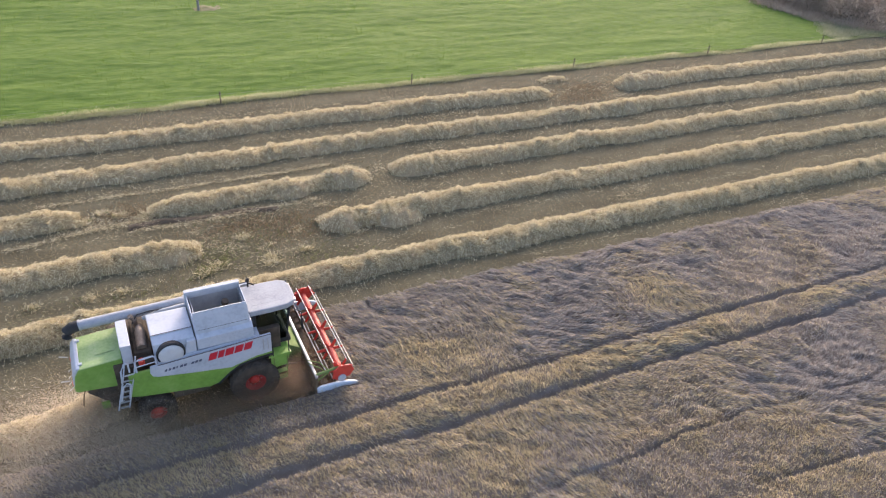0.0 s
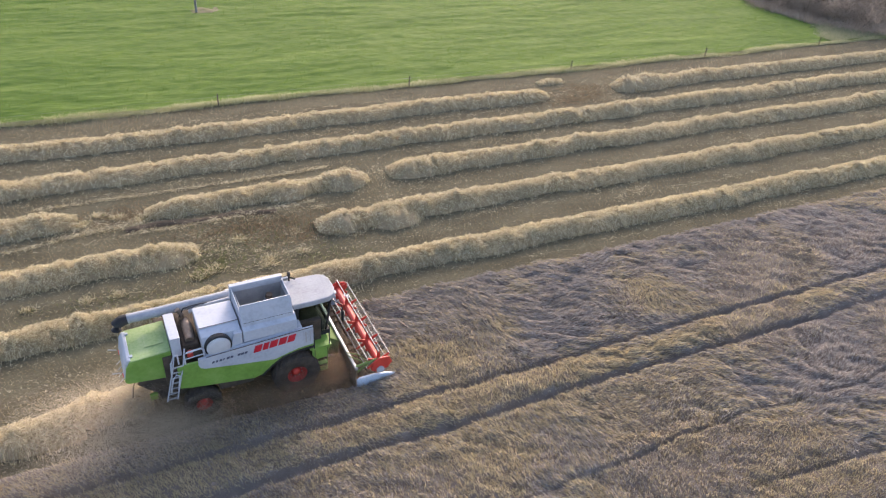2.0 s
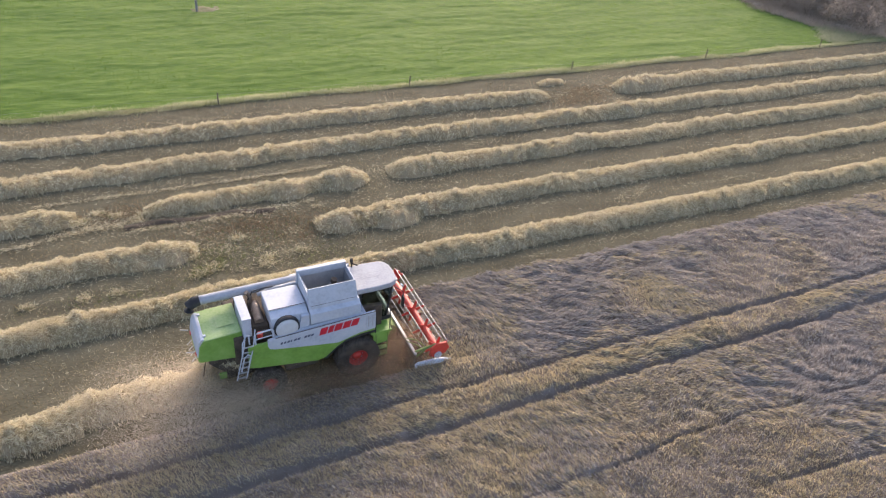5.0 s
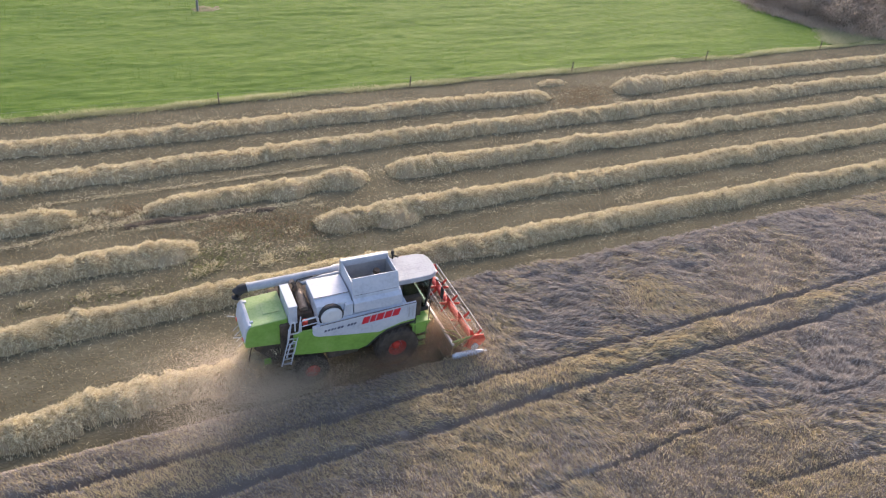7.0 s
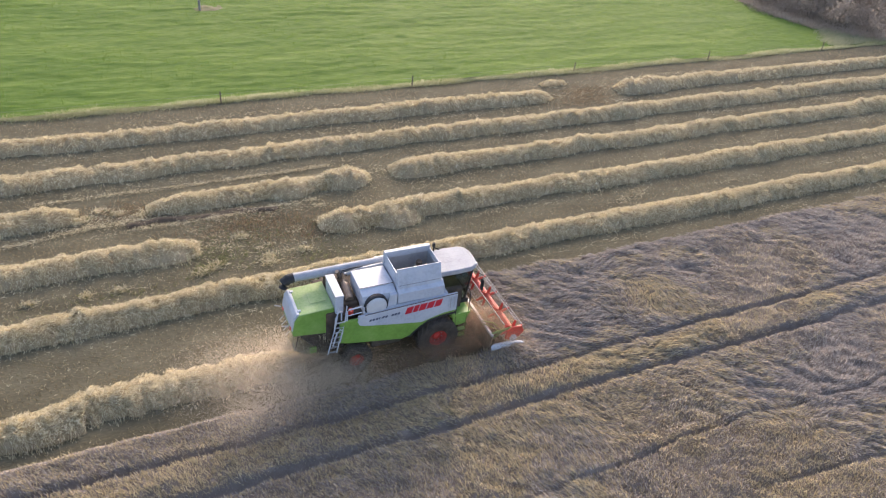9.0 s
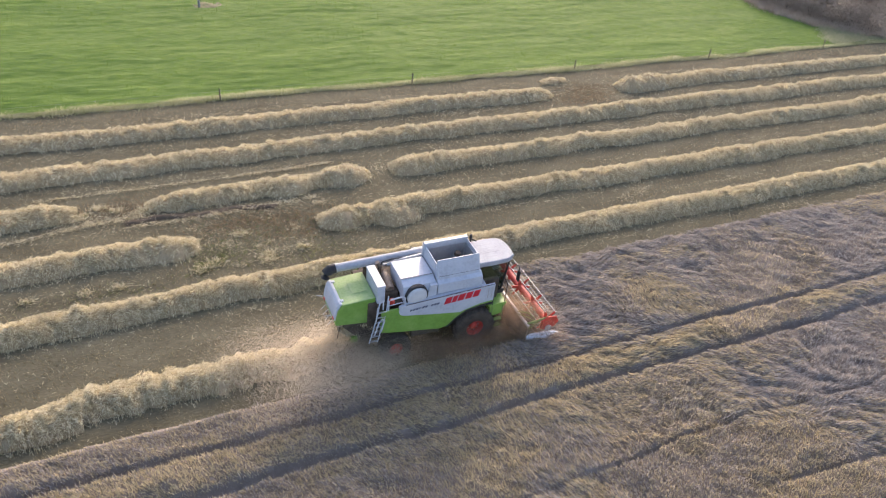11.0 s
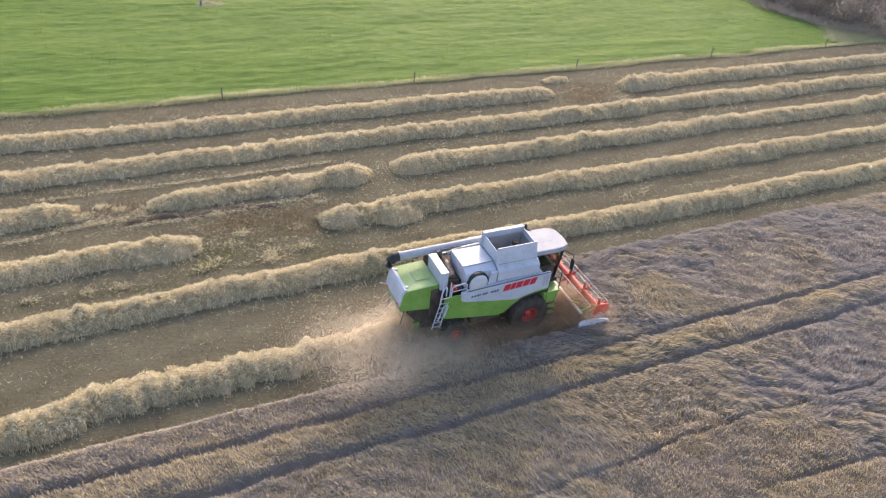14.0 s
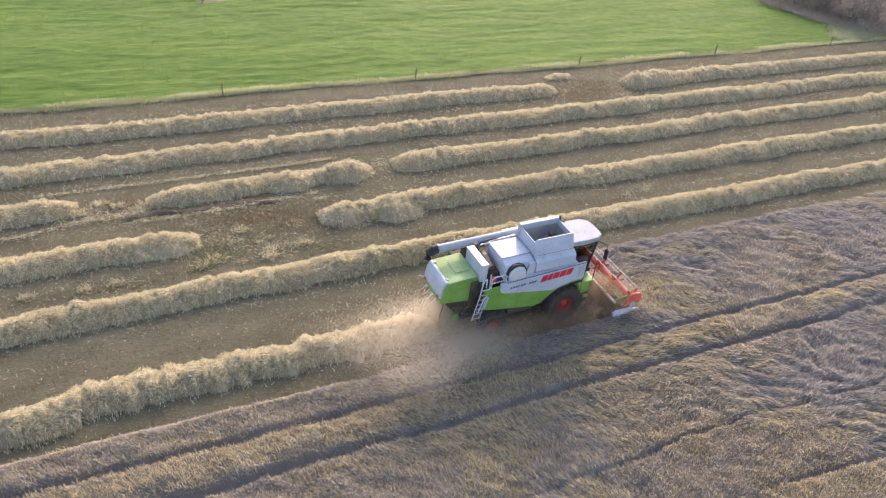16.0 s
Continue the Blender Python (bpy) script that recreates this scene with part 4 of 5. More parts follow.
    P("exhaust", tube([(-3.4, .35, 2.7), (-3.4, .35, 3.3), (-3.52, .35, 3.5)], .085, 12), M_BRASS, "brown exhaust pipe")
    P("engine_block", joined(box(-3.6, -3.1, -.9, .8, 2.72, 2.95, .04), box(-3.5, -3.2, -.6, .5, 2.95, 3.05, .04)), M_DARK)
    P("red_cap", tube([(-3.45, -1.22, 2.75), (-3.45, -1.22, 2.92)], .10, 12), M_RED, "red filler drum")
    P("cooler_box", joined(box(-3.98, -3.68, -1.08, .22, 2.72, 3.48, .03), box(-3.99, -3.67, -1.09, .23, 3.44, 3.52, .015)), M_WHITE, "white upright box across the engine deck")
    # straw hood
    hood_out = [(-4.0, 1.78), (-5.35, 1.95), (-5.52, 2.1), (-5.42, 2.62), (-5.28, 2.86), (-4.0, 2.93)]
    for s in (-.94, .62):
        P("straw_hood", prism(hood_out, s - .03, s + .03, .015), M_GREEN, "bright green side of the straw hood")
    P("hood_roof", prism([(-5.30, 2.80), (-5.24, 2.885), (-4.0, 2.955), (-4.0, 2.87)], -.95, .63, .02), M_GREEN_DUSTY, "dusty pale green hood roof")
    P("hood_edge", prism([(-5.50, 1.94), (-5.34, 1.88), (-5.30, 2.10), (-5.545, 2.16)], -.93, .61, .03), M_GREEN, "green lower edge of the straw hood")
    P("roof_hatch", prism([(-4.75, 2.93), (-4.15, 2.964), (-4.15, 2.974), (-4.75, 2.942)], -.5, .2, .004), M_GREEN_DUSTY, "flat hatch in the hood roof")
    P("tail_panel", prism([(-5.52, 2.0), (-5.38, 1.92), (-5.24, 2.78), (-5.22, 2.90), (-5.34, 2.90), (-5.44, 2.75), (-5.53, 2.3)], -.91, .59, .045, 3), M_WHITE, "white rounded tail panel")
    for s in (-.72, .42):
        P("tail_lamp", box(-5.56, -5.50, s - .07, s + .07, 2.12, 2.22, .015), M_RED, "red tail lamp")
        P("hinge", box(-5.27, -5.15, s - .05, s + .05, 2.88, 2.93, .01), M_WHITE)
        P("mud_flap", joined(tube([(-5.2, s, 1.95), (-5.35, s * 1.2, 1.6), (-5.42, s * 1.2, 1.2)], .02, 8)), M_DARK)
        P("rear_bracket", tube([(-5.6, s, 2.3), (-5.85, s * 1.05, 2.38)], .02, 8), M_GREY)
    for s in (-.86, .56):
        P("straw_chute", prism([(-4.1, 1.2), (-4.6, 1.05), (-5.2, 1.75), (-5.1, 1.95), (-4.0, 1.85)], s - .03, s + .03, .01), M_DARK, "dark straw outlet under the hood")
    for yy in (-.55, -.25, .05, .35):
        P("spreader_rod", tube([(-5.45, yy, 1.98), (-5.7, yy, 1.72)], .014, 6), M_GREY, "pale steel straw guide rod")
    P("chute_plate", box(-4.9, -4.65, -.98, -.88, .95, 1.2, .02), M_GREEN, "small green deflector plate")
    # unloading auger along the far side
    spout = P("unloading_auger", tube([(-.7, .66, 3.40), (-1.9, .64, 3.40), (-5.08, .60, 3.38)], [.17, .17, .165], 20), M_WHITE_DIMMED, "long white unloading auger tube folded back")
    P("rubber_spout", tube([(-5.06, .60, 3.38), (-5.24, .60, 3.36), (-5.40, .60, 3.24), (-5.45, .60, 3.02)], [.18, .19, .19, .17], 18), M_BLACK, "black rubber end spout", spout)
    P("auger_flange", tube([(-5.0, .60, 3.38), (-5.05, .60, 3.38)], .19, 18), M_GREY, "", spout)
    P("auger_cradle", joined(box(-3.92, -3.82, .45, .78, 2.7, 3.24, .015)), M_DARK, "", spout)
    P("side_pipe", tube([(-3.15, .30, 3.34), (-2.6, .30, 3.46), (-1.75, .30, 3.50)], .075, 12), M_GREY, "grey pipe beside the engine cover")
    P("hydraulic_hose", tube([(-3.5, .28, 3.2), (-3.3, .34, 3.5), (-2.9, .32, 3.56), (-2.5, .34, 3.52)], .022, 8), M_BLACK, "black hydraulic hose")
    # ladder and rails by the engine deck
    lad = P("ladder", joined(tube([(-3.92, -1.22, 3.12), (-4.06, -1.46, 2.62), (-4.42, -1.62, 1.35)], .023, 8), tube([(-3.60, -1.22, 3.12), (-3.74, -1.46, 2.62), (-4.10, -1.62, 1.35)], .023, 8)), M_WHITE, "pale folding ladder to the engine deck")
    for k in range(7):
        z = 1.42 + .2 * k
        x = -4.42 + (z - 1.35) * .285
        y = -1.62 + max(0, z - 1.35) * .125
        P("rung", box(x, x + .32, y - .03, y + .03, z - .01, z + .01, .004), M_GREY, "", lad)
    P("grab_rail", tube([(-4.22, -1.58, 1.7), (-4.26, -1.74, 1.85), (-4.12, -1.76, 2.45), (-4.0, -1.74, 2.56), (-3.9, -1.72, 2.45), (-4.0, -1.72, 1.95), (-4.02, -1.58, 1.75)], .028, 8), M_WHITE, "bent white grab rail", lad)
    P("grab_rail", tube([(-4.14, -1.50, 2.3), (-4.10, -1.52, 2.9), (-3.98, -1.46, 3.12), (-3.86, -1.40, 3.08), (-3.86, -1.42, 2.7)], .028, 8), M_WHITE, "bent white grab rail", lad)
    P("deck_rail", tube([(-3.66, -1.44, 2.62), (-3.66, -1.44, 3.05), (-3.58, -1.44, 3.12), (-3.12, -1.44, 3.16), (-3.04, -1.44, 3.08), (-3.04, -1.44, 2.72)], .03, 8), M_WHITE, "white deck guard rail")
    P("deck_rail", tube([(-3.66, -1.44, 2.85), (-3.04, -1.44, 2.9)], .018, 8), M_WHITE)
    # cab
    cab = P("cab", joined(box(.18, .34, -.86, .86, 1.85, 3.34, .03), box(.2, 1.5, -.86, .86, 1.80, 2.0, .03)), M_BLACK, "dark cab shell with large windows")
    roof = [(.08, -.80), (.14, -.92), (.9, -.94), (1.45, -.90), (1.70, -.74), (1.80, -.4), (1.82, 0), (1.80, .4), (1.70, .74), (1.45, .90), (.9, .94), (.14, .92), (.08, .80)]
    P("cab_roof", prism(roof, 3.34, 3.56, .07, 4, axis="z"), M_WHITE_DIMMED, "dusty rounded white cab roof, toned down for the sun on it", cab)
    for yy in (-.5, -.17, .17, .5):
        P("roof_rib", box(.25, 1.45, yy - .03, yy + .03, 3.552, 3.562, .004), M_WHITE_DIMMED, "", cab)
    for s in (-1, 1):
        P("cab_post", tube([(.32, s * .84, 1.95), (.30, s * .84, 3.36)], .04, 8), M_BLACK, "", cab)
        P("cab_post", tube([(1.35, s * .80, 1.95), (1.52, s * .84, 3.36)], .045, 8), M_BLACK, "", cab)
        P("side_window", prism([(.36, 2.0), (1.33, 2.0), (1.49, 3.34), (.34, 3.34)], s * .845, s * .835, 0), M_GLASS, "tinted cab side window", cab)
    P("windscreen", joined(prism([(1.36, 1.95), (1.38, 1.95), (1.58, 3.36), (1.56, 3.36)], -.78, .78, 0)), M_GLASS, "large tinted windscreen", cab)
    P("driver_seat", joined(box(.5, .95, -.28, .28, 2.2, 2.35, .05), box(.42, .56, -.26, .26, 2.3, 2.95, .05)), M_SEAT, "dark empty driver seat", cab)
    P("steering_column", joined(tube([(1.22, 0, 2.0), (1.05, 0, 2.55)], .04, 8), tube([(1.02, -.18, 2.55), (1.05, 0, 2.6), (1.02, .18, 2.55)], .02, 8)), M_BLACK, "", cab)
    P("cab_step", joined(box(.55, 1.35, -1.45, -.86, 1.72, 1.80, .02), prism([(.62, 1.2), (1.15, 1.25), (1.3, 1.72), (.62, 1.75)], -1.45, -1.38, .02), box(.62, 1.2, -1.42, -.8, 1.25, 1.35, .03)), M_GREEN, "green platform below the cab", cab)
    P("cab_ladder", joined(box(.75, 1.15, -1.62, -1.42, .75, .79, .01), box(.75, 1.15, -1.60, -1.42, 1.05, 1.09, .01), tube([(.75, -1.5, .74), (.72, -1.45, 1.7)], .02, 8), tube([(1.15, -1.5, .74), (1.2, -1.45, 1.7)], .02, 8)), M_GREEN_MUD, "green boarding steps", cab)
    P("cab_rail", joined(tube([(1.28, -1.4, 1.8), (1.28, -1.4, 2.7), (1.22, -1.2, 2.85)], .02, 8), tube([(.70, -1.45, 1.8), (.70, -1.47, 2.6)], .02, 8)), M_BLACK, "", cab)
    for s in (-1, 1):
        P("mirror", joined(tube([(1.62, s * .84, 3.30), (1.85, s * 1.2, 3.25), (1.86, s * 1.25, 3.0)], .018, 8), box(1.82, 1.88, s * 1.25 - .12, s * 1.25 + .12, 2.55, 3.05, .03)), M_BLACK, "black mirror on an arm", cab)
        P("work_lamp", box(1.72, 1.82, s * .5 - .09, s * .5 + .09, 3.38, 3.48, .02), M_LAMP, "clear work lamp", cab)
    P("beacon_base", joined(tube([(.42, .82, 3.5), (.42, .86, 3.78)], .03, 10), tube([(.42, .82, 3.74), (.62, .7, 3.66)], .025, 8)), M_BLACK, "black bracket on the roof", cab)
    P("beacon", tube([(.42, .86, 3.78), (.42, .86, 3.93)], [.07, .055], 12), M_BLACK, "dark rotating beacon", cab)
    # feeder house and header
    P("feeder_house", prism([(.55, 1.05), (.9, 1.75), (2.05, .95), (2.05, .25), (1.7, .25)], -.62, .62, .03), M_GREEN_MUD, "dusty green feeder house")
    P("lift_ram", joined(tube([(.4, -.75, .8), (1.7, -.75, .45)], .05, 10), tube([(.4, .75, .8), (1.7, .75, .45)], .05, 10)), M_GREY, "hydraulic lift ram")
    W = 2.36
    head = P("header", joined(prism([(1.95, .22), (2.02, 1.06), (1.96, 1.08), (1.88, .22)], -W, W, .01), prism([(1.9, .14), (3.05, .10), (3.05, .13), (2.3, .16), (1.95, .26)], -W, W, 0)), M_TROUGH, "wide grain header with dusty trough")
    P("header_beam", box(1.92, 2.03, -W, W, 1.04, 1.14, .03), M_GREY, "pale steel top beam of the header", head)
    P("intake_auger", joined(tube([(2.3, -W + .05, .46), (2.3, W - .05, .46)], .17, 16)), M_TROUGH, "steel intake auger tube", head)
    for s in (-1, 1):
        fl = bmesh.new()
        prev = None
        for k in range(64):
            a, y = k * .5 * s, s * (W - .1 - k * .028)
            p = [fl.verts.new(Vector((2.3 + math.cos(a) * q, y, .46 + math.sin(a) * q)) * K) for q in (.16, .28)]
            if prev:
                fl.faces.new((prev[0], prev[1], p[1], p[0]))
            prev = p
        P("auger_flight", fl, M_TROUGH, "", head)
    P("knife_bar", joined(box(2.98, 3.06, -W, W, .10, .13, 0), *[prism([(3.05, yy - .02), (3.18, yy), (3.05, yy + .02)], .10, .12, 0, axis="z") for yy in np.arange(-W + .1, W, .15)]), M_DARK, "dark toothed knife bar", head)
    for s in (-1, 1):
        yy = s * W
        P("end_sheet", prism([(1.98, .10), (1.96, .60), (2.1, .68), (2.7, .66), (3.2, .56), (3.48, .44), (3.54, .36), (3.0, .16)], yy, yy + s * .10, .03), M_PALE, "pale blue-white crop divider", head)
        P("reel_arm", joined(tube([(1.98, s * (W - .12), 1.12), (2.85, s * (W - .12), 1.22)], .05, 10), tube([(2.0, s * (W - .12), .8), (2.5, s * (W - .12), 1.15)], .035, 10)), M_GREEN_MUD if s < 0 else M_RED, "reel lifting arm", head)
        P("drive_cover", prism([(2.55, .82), (2.75, .70), (3.2, .78), (3.38, 1.02), (3.25, 1.30), (2.85, 1.36), (2.6, 1.18)], s * (W + .02), s * (W - .06), .03), M_RED, "red reel end cover", head)
        P("drive_disc", tube([(2.9, s * (W + .02), .80), (2.9, s * (W + .07), .80)], .15, 20), M_WHITE, "round white drive guard", head)
    P("hose", joined(tube([(1.9, -1.5, 1.2), (2.2, -1.9, 1.35), (2.5, -2.2, 1.1)], .02, 6), tube([(1.9, -1.6, 1.15), (2.2, -2.05, 1.2), (2.45, -2.2, .95)], .02, 6)), M_GREEN_MUD, "thin hoses to the reel drive", head)
    # reel: turns on its own axis
    reel = P("reel", tube([(0, -W + .12, 0), (0, W - .12, 0)], .135, 14), M_RED, "red pick-up reel")
    reel.location = Vector((2.88, 0, 1.06)) * K
    for yy in np.linspace(-W + .16, W - .16, 5):
        for k in range(6):
            a = math.pi / 3 * k
            ca, sa = math.cos(a), math.sin(a)
            n1, n2 = Vector((-sa, 0, ca)) * .062, Vector((0, .012, 0))
            bm = bmesh.new()
            vs = [bm.verts.new((Vector((ca * q, yy, sa * q)) + n1 * e * f + n2 * g) * K) for q, f in ((.06, 1.4), (.50, .6)) for e, g in ((-1, -1), (1, -1), (1, 1), (-1, 1))]
            for f in ((0, 1, 2, 3), (7, 6, 5, 4), (0, 4, 5, 1), (1, 5, 6, 2), (2, 6, 7, 3), (3, 7, 4, 0)):
                bm.faces.new([vs[i] for i in f])
            P("reel_spoke", bm, M_RED, "", reel)
    for k in range(6):
        a = math.pi / 3 * k
        x, z = math.cos(a) * .5, math.sin(a) * .5
        P("reel_bat", joined(tube([(x, -W + .12, z), (x, W - .12, z)], .018, 8)), M_GREY, "thin steel tine bar", reel)
        P("tine_row", joined(*[tube([(x, yy, z), (x * 1.02, yy, z - .2)], .005, 4) for yy in np.arange(-W + .2, W - .1, .16)]), M_DARK, "row of dark spring tines", reel)["kind"] = "stuff"
    # the cab is narrower than the body and sits to the driver's right
    for ob in (cab, *cab.children):
        if ob.name.split(".")[0] not in ("cab_step", "cab_ladder", "cab_rail"):
            for v in ob.data.vertices:
                v.co.y = v.co.y * .79 - .20 * K
    return c, wheels, reel


# ---- moving crop, straw and dust ----
TUFT = .48                    # side of a square of grain that the knife takes at once


def tuft_mesh(x0, y0):
    """A square of the standing grain round x0, y0, in its own space."""
    n, h = 150, TUFT / 2
    x, y = x0 + rng.uniform(-h, h, n), y0 + rng.uniform(-h, h, n)
    gold = 2.0 * (rng.random(n) < crop_gold(x, y))
    v, q, t = crop_blades(x, y)
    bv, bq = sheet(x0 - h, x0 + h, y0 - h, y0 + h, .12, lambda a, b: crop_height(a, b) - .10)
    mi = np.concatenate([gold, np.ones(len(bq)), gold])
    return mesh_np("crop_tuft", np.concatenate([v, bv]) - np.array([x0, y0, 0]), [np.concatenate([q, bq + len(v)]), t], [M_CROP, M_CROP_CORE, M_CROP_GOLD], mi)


def build_tufts():
    made = []
    x = cut_x(0) + .25
    while x < cut_x(16) + .4:
        for j in range(10):
            y = CUT_NEAR + TUFT * (j + .5)
            ob = thing("crop_tuft", "clump of ripe grain ahead of the knife", "grain crop", "grain being cut", "stuff", tuft_mesh(x, y))
            made.append((ob, x, y))
        x += TUFT
    return made


def build_straw_pieces():
    made = []
    mesh = [swath_mesh("straw_heap", -.62, .62, 0, 1500, 60 + k, True, True, width=.86, height=.50, taper=.58, short=.72) for k in range(6)]
    x = -3.3
    while x < combine_x(16) - 5.0 * K:
        ob = thing("straw_heap", "fresh golden straw dropped behind the combine", "straw", "fresh swath", "stuff", mesh[len(made) * 5 % 6])
        made.append((ob, x))
        x += .46
    return made


def flat_grains(p, d, length, width):
    """Tiny flakes that face the sun more or less."""
    side = np.cross(d, np.array(S_DIR))
    side /= np.linalg.norm(side, axis=1, keepdims=True) + 1e-9
    v = np.stack([p - side * (width / 2)[:, None], p + side * (width / 2)[:, None], p + d * length[:, None]], 1).reshape(-1, 3)
    return v, np.arange(len(p) * 3).reshape(-1, 3)


def build_dust():
    """Clouds of fine specks: (object, place beside the combine, drift)."""
    made = []
    plan = []
    for k in range(22):      # behind the hood, spreading
        f = k / 21
        plan.append((-4.7 - 4.2 * f ** 1.2, -.9 + random.uniform(-1.3, 1.0) + .2 * f, .55 + random.uniform(-.1, .55) * (1 - .4 * f), .55 + .35 * f, int(11500 * (1 - .72 * f))))
    for k in range(9):       # rolling over the standing crop
        plan.append((-3.6 - .55 * k, -2.3 - random.uniform(0, 1.1), .85 + random.uniform(0, .5), .65, 9500))
    for k in range(9):       # round the rear wheel
        plan.append((-3.4 - .25 * k, -1.9 + random.uniform(-.3, .3), .5 + random.uniform(0, .4), .5, 4000))
    for k in range(9):       # over the header
        plan.append((1.45 + .13 * k, -.2 - .24 * k + random.uniform(-.4, .4), .9 + random.uniform(-.2, .25), .42, 13500))
    n_pale = len(plan) - 9
    for k in range(7):       # under the body
        plan.append((-2.8 + .5 * k, -1.85 + random.uniform(-.3, .2), .6 + random.uniform(-.1, .2), .45, 9500))
    for k in range(7):       # low beside the wheels
        plan.append((-4.0 + .75 * k, -2.1 + random.uniform(-.25, .2), .6 + random.uniform(-.15, .25), .45, 5000))
    for k in range(8):       # under the cab
        plan.append((1.2 + random.uniform(-.2, .5), -1.5 + random.uniform(-.4, .4), .6, .45, 6000))
    for k, (x, y, z, s, n) in enumerate(plan):
        n = int(n * .5)
        p = rng.normal(0, 1, (n, 3)) * np.array([s * 1.15, s * .8, s * .5]) * K
        p[:, 2] = np.maximum(p[:, 2], -z * K)
        # fine grains that all scatter alike
        d = rng.normal(size=(n, 3))
        d -= (d @ np.array(S_DIR))[:, None] * np.array(S_DIR) * .85
        d /= np.linalg.norm(d, axis=1, keepdims=True)
        g = .033
        v, t = flat_grains(p, d, g * rng.uniform(.6, 1.4, n), g * rng.uniform(.6, 1.4, n))
        ob = thing("dust_cloud", "pale brown dust drifting round the combine", "dust", "dust clouds", "stuff", mesh_np("dust", v, [t], [M_DUST if k < n_pale else M_CHAFF]))
        made.append((ob, x, y, z))
    return made


# ---- build ----
build_ground()
build_pasture()
build_bare_patch()
build_pole()
build_fence()
build_woodland_floor()
# the tall ones at the back stand out of view, added to shade the edge
SCRUB = [(70.4, 57.8, 1.6, 2.8), (69.9, 60.8, 2.0, 3.0), (75.4, 61.4, 5.4, 4.4), (74.8, 50.0, 1.7, 2.8), (73.0, 52.6, 2.6, 3.0), (71.6, 55.6, 2.0, 3.0), (73.6, 53.4, 2.2, 3.2), (73.6, 57.0, 3.0, 3.6), (72.6, 60.5, 3.4, 3.8), (76.2, 51.6, 2.2, 3.2),
         (76.8, 54.6, 3.0, 3.8), (76.8, 58.2, 5.6, 4.6), (79.2, 49.8, 2.2, 3.4), (83.0, 50.0, 3.0, 4), (88, 50, 3.4, 4), (93, 50, 3.6, 4), (72.5, 65.0, 4.6, 4.2), (76.4, 65.0, 7.0, 4.8),
         (80.0, 54.0, 4.2, 4.5), (78.5, 61.5, 6.6, 4.8), (80.5, 58.5, 5.2, 5), (85, 54.5, 5, 5), (80, 65.5, 7.5, 5), (85, 61, 6.5, 5.5), (91, 56, 6, 5.5), (78, 70, 8.5, 5),
         (87, 68, 10, 7), (94, 64, 11, 7), (98, 57, 6, 6), (94, 75, 12, 8), (101, 70, 13, 8), (104, 60, 7, 6)]
for k, (x, y, h, w) in enumerate(SCRUB):
    build_scrub(x, y, h, w, 200 + k)
scatter_stubble()
red_stubble()
build_straw_tufts()
build_mud_rut()
build_swaths()
build_lumps()
build_crop()
COMBINE, WHEELS, REEL = build_combine()
TUFTS, HEAPS, DUST = build_tufts(), build_straw_pieces(), build_dust()


def at_combine(t, x, y, z, rx=0, ry=0, rz=0):
    return pose(combine_x(t), Y0, 0, 0, 0, heading(t)) @ pose(x * K, y * K, z * K, rx, ry, rz)


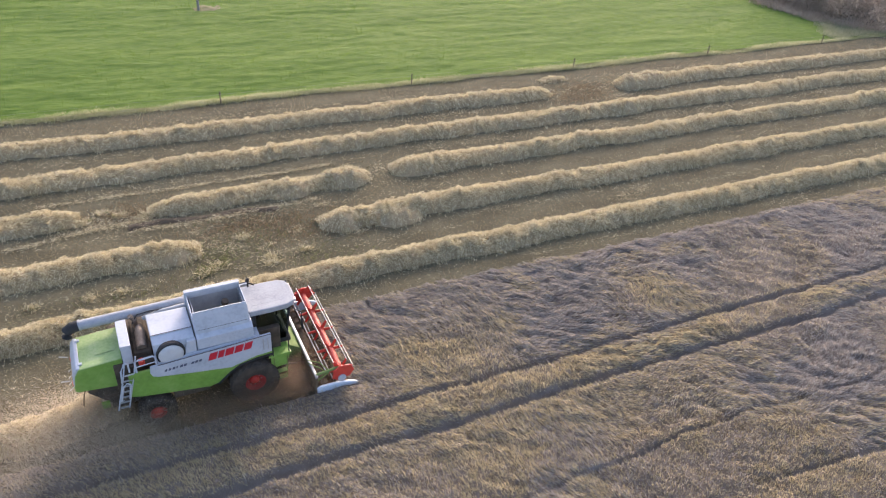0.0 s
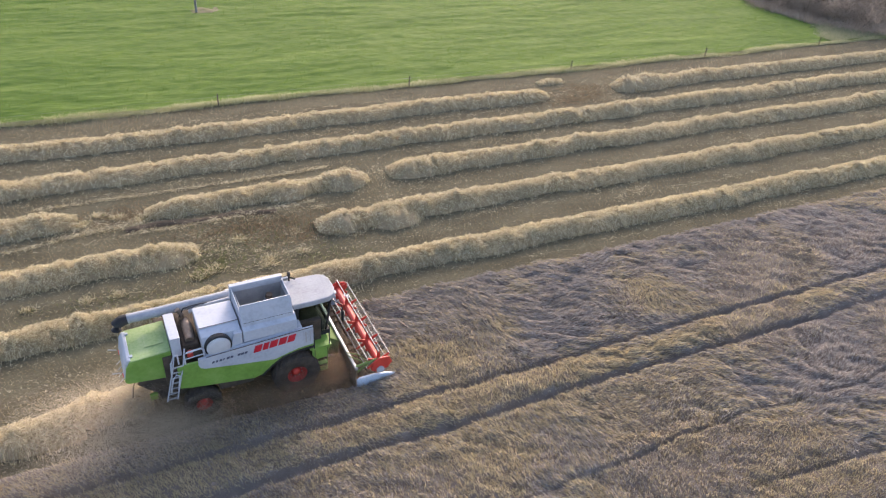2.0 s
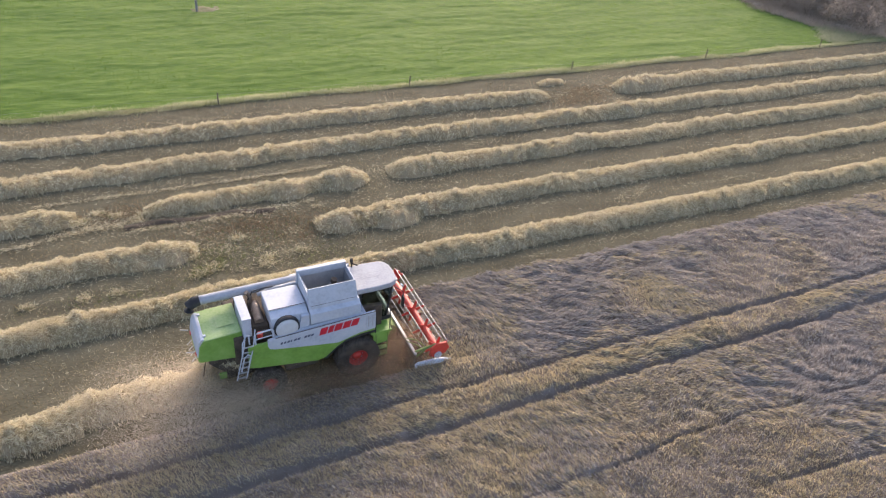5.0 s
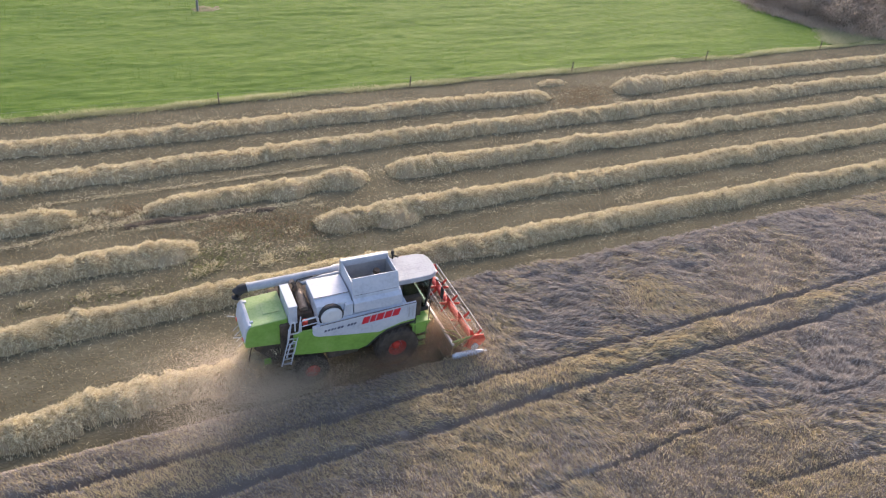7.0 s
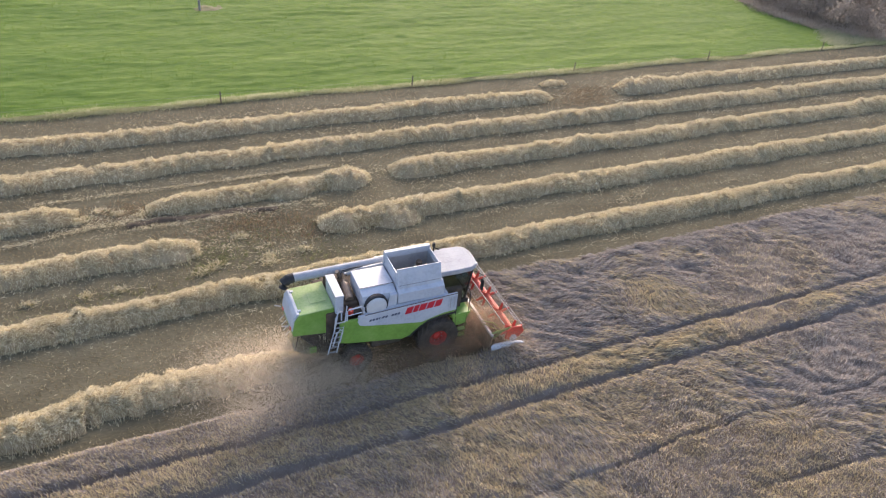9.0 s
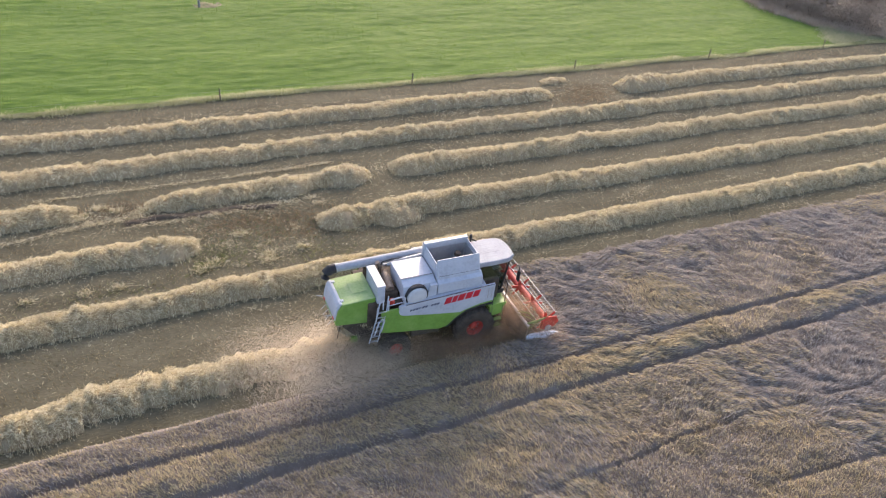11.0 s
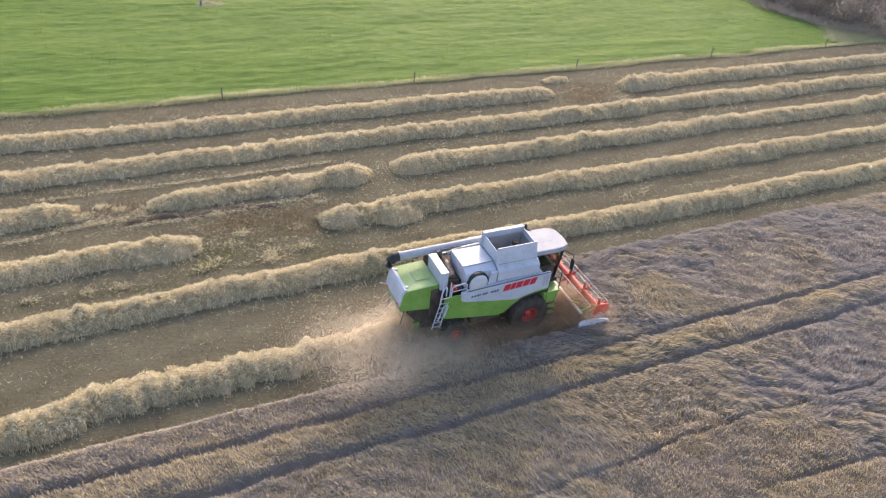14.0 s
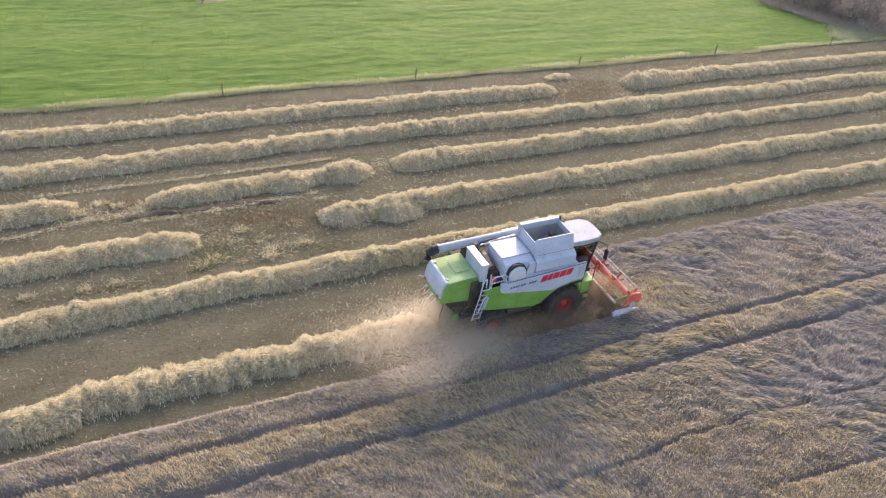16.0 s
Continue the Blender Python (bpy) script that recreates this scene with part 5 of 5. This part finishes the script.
def motions():
    times = [i * .5 for i in range(33)]
    walk(COMBINE, [(t, at_combine(t, 0, 0, 0, .25 * math.sin(t * 1.3), .2 * math.sin(t * .9 + 1), .25 * math.sin(t * .7))) for t in times])
    for w in WHEELS:
        r = w.location.z
        at = w.location.copy()
        walk(w, [(t, pose(*at, 0, math.degrees((combine_x(t) - combine_x(0)) / r), 0)) for t in times])
    at = REEL.location.copy()
    walk(REEL, [(t, pose(*at, 0, 105 * t, 0)) for t in times])
    for ob, x, y in TUFTS:
        tc = when(x - (CUT + .05) * K)
        dy, rest = (y - Y0) / K, pose(x, y, 0)
        rows = [(0.0, rest)]
        if tc > .15:
            rows.append((tc, rest))
        side = random.uniform(-.5, .5)
        steps = [(.5, 2.55, dy * .97, .05, -50), (1.0, 2.3, dy * .6, .12, -70), (1.5, 1.9, side * .6, .3, -60), (2.2, .6, side, 1.2, -40), (3.0, -1.0, side, 1.55, -20)]
        for dt, a, b, h, tilt in steps:
            if tc + dt < 16 and tc + dt > .1:
                rows.append((tc + dt, at_combine(tc + dt, a, b, h, 0, tilt, 0)))
        t = max(tc, 0) + 4.5
        while t < 16:
            rows.append((t, at_combine(t, -1.5, side, 1.6)))
            t += 2
        if rows[-1][0] < 16:
            if tc >= 16:
                rows.append((16.0, rest))
            else:
                f = min(1, (16 - tc) / 3)
                rows.append((16.0, at_combine(16, 2.6 - 4.1 * f, dy * (1 - f) + side * f, .1 + 1.5 * f * f, 0, -50 * (1 - f), 0)))
        walk(ob, rows)
    for ob, x in HEAPS:
        td = when(x + 5.35 * K)
        turn = random.choice((0, 180))
        rest = pose(x, Y0 - .22 + random.uniform(-.08, .08), 0, 0, 0, turn)
        rows = []
        t = 0.0
        while t < min(td - .9, 16):
            rows.append((t, at_combine(t, -3.6, 0, 1.75, 0, 0, turn)))
            t += 1
        if .05 < td - .45 < 16:
            rows.append((td - .45, at_combine(td - .45, -4.5, 0, 1.35, 0, 15, turn)))
        if td + .3 < 16:
            if td + .3 > 0:
                rows.append((max(td + .3, 0), rest))
            if not rows or rows[0][0] > 0:
                rows.insert(0, (0.0, rest))
            rows.append((16.0, rest))
        elif rows[-1][0] < 16:
            rows.append((16.0, at_combine(16, -4.3, 0, 1.4, 0, 10, turn)))
        walk(ob, rows)
    for k, (ob, x, y, z) in enumerate(DUST):
        ph = k * 2.4
        if x > 1.4 and y > -2.6 and z > .62:      # the header stirs up more dust as it meets the dry, lodged crop
            rows = []
            for t in range(17):
                f = min(1, max(0, (t - 3.0) / 3.5))
                f = f * f * (3 - 2 * f)
                rows.append((t, at_combine(t, 1.6 + (x + .1 - 1.6) * f, y * (.55 + .45 * f) - .5 * (1 - f), .42 + (z - .42) * f + .08 * math.sin(.8 * t + ph), 0, 8 * math.sin(.5 * t + ph), 25 * math.sin(.3 * t + ph))))
            walk(ob, rows)
            continue
        walk(ob, [(t, at_combine(t, x + .35 * math.sin(.7 * t + ph), y + .25 * math.sin(.55 * t + 2 * ph), z + .1 * math.sin(.8 * t + ph), 8 * math.sin(.4 * t + ph), 8 * math.sin(.5 * t + ph), 25 * math.sin(.3 * t + ph))) for t in range(17)])


motions()
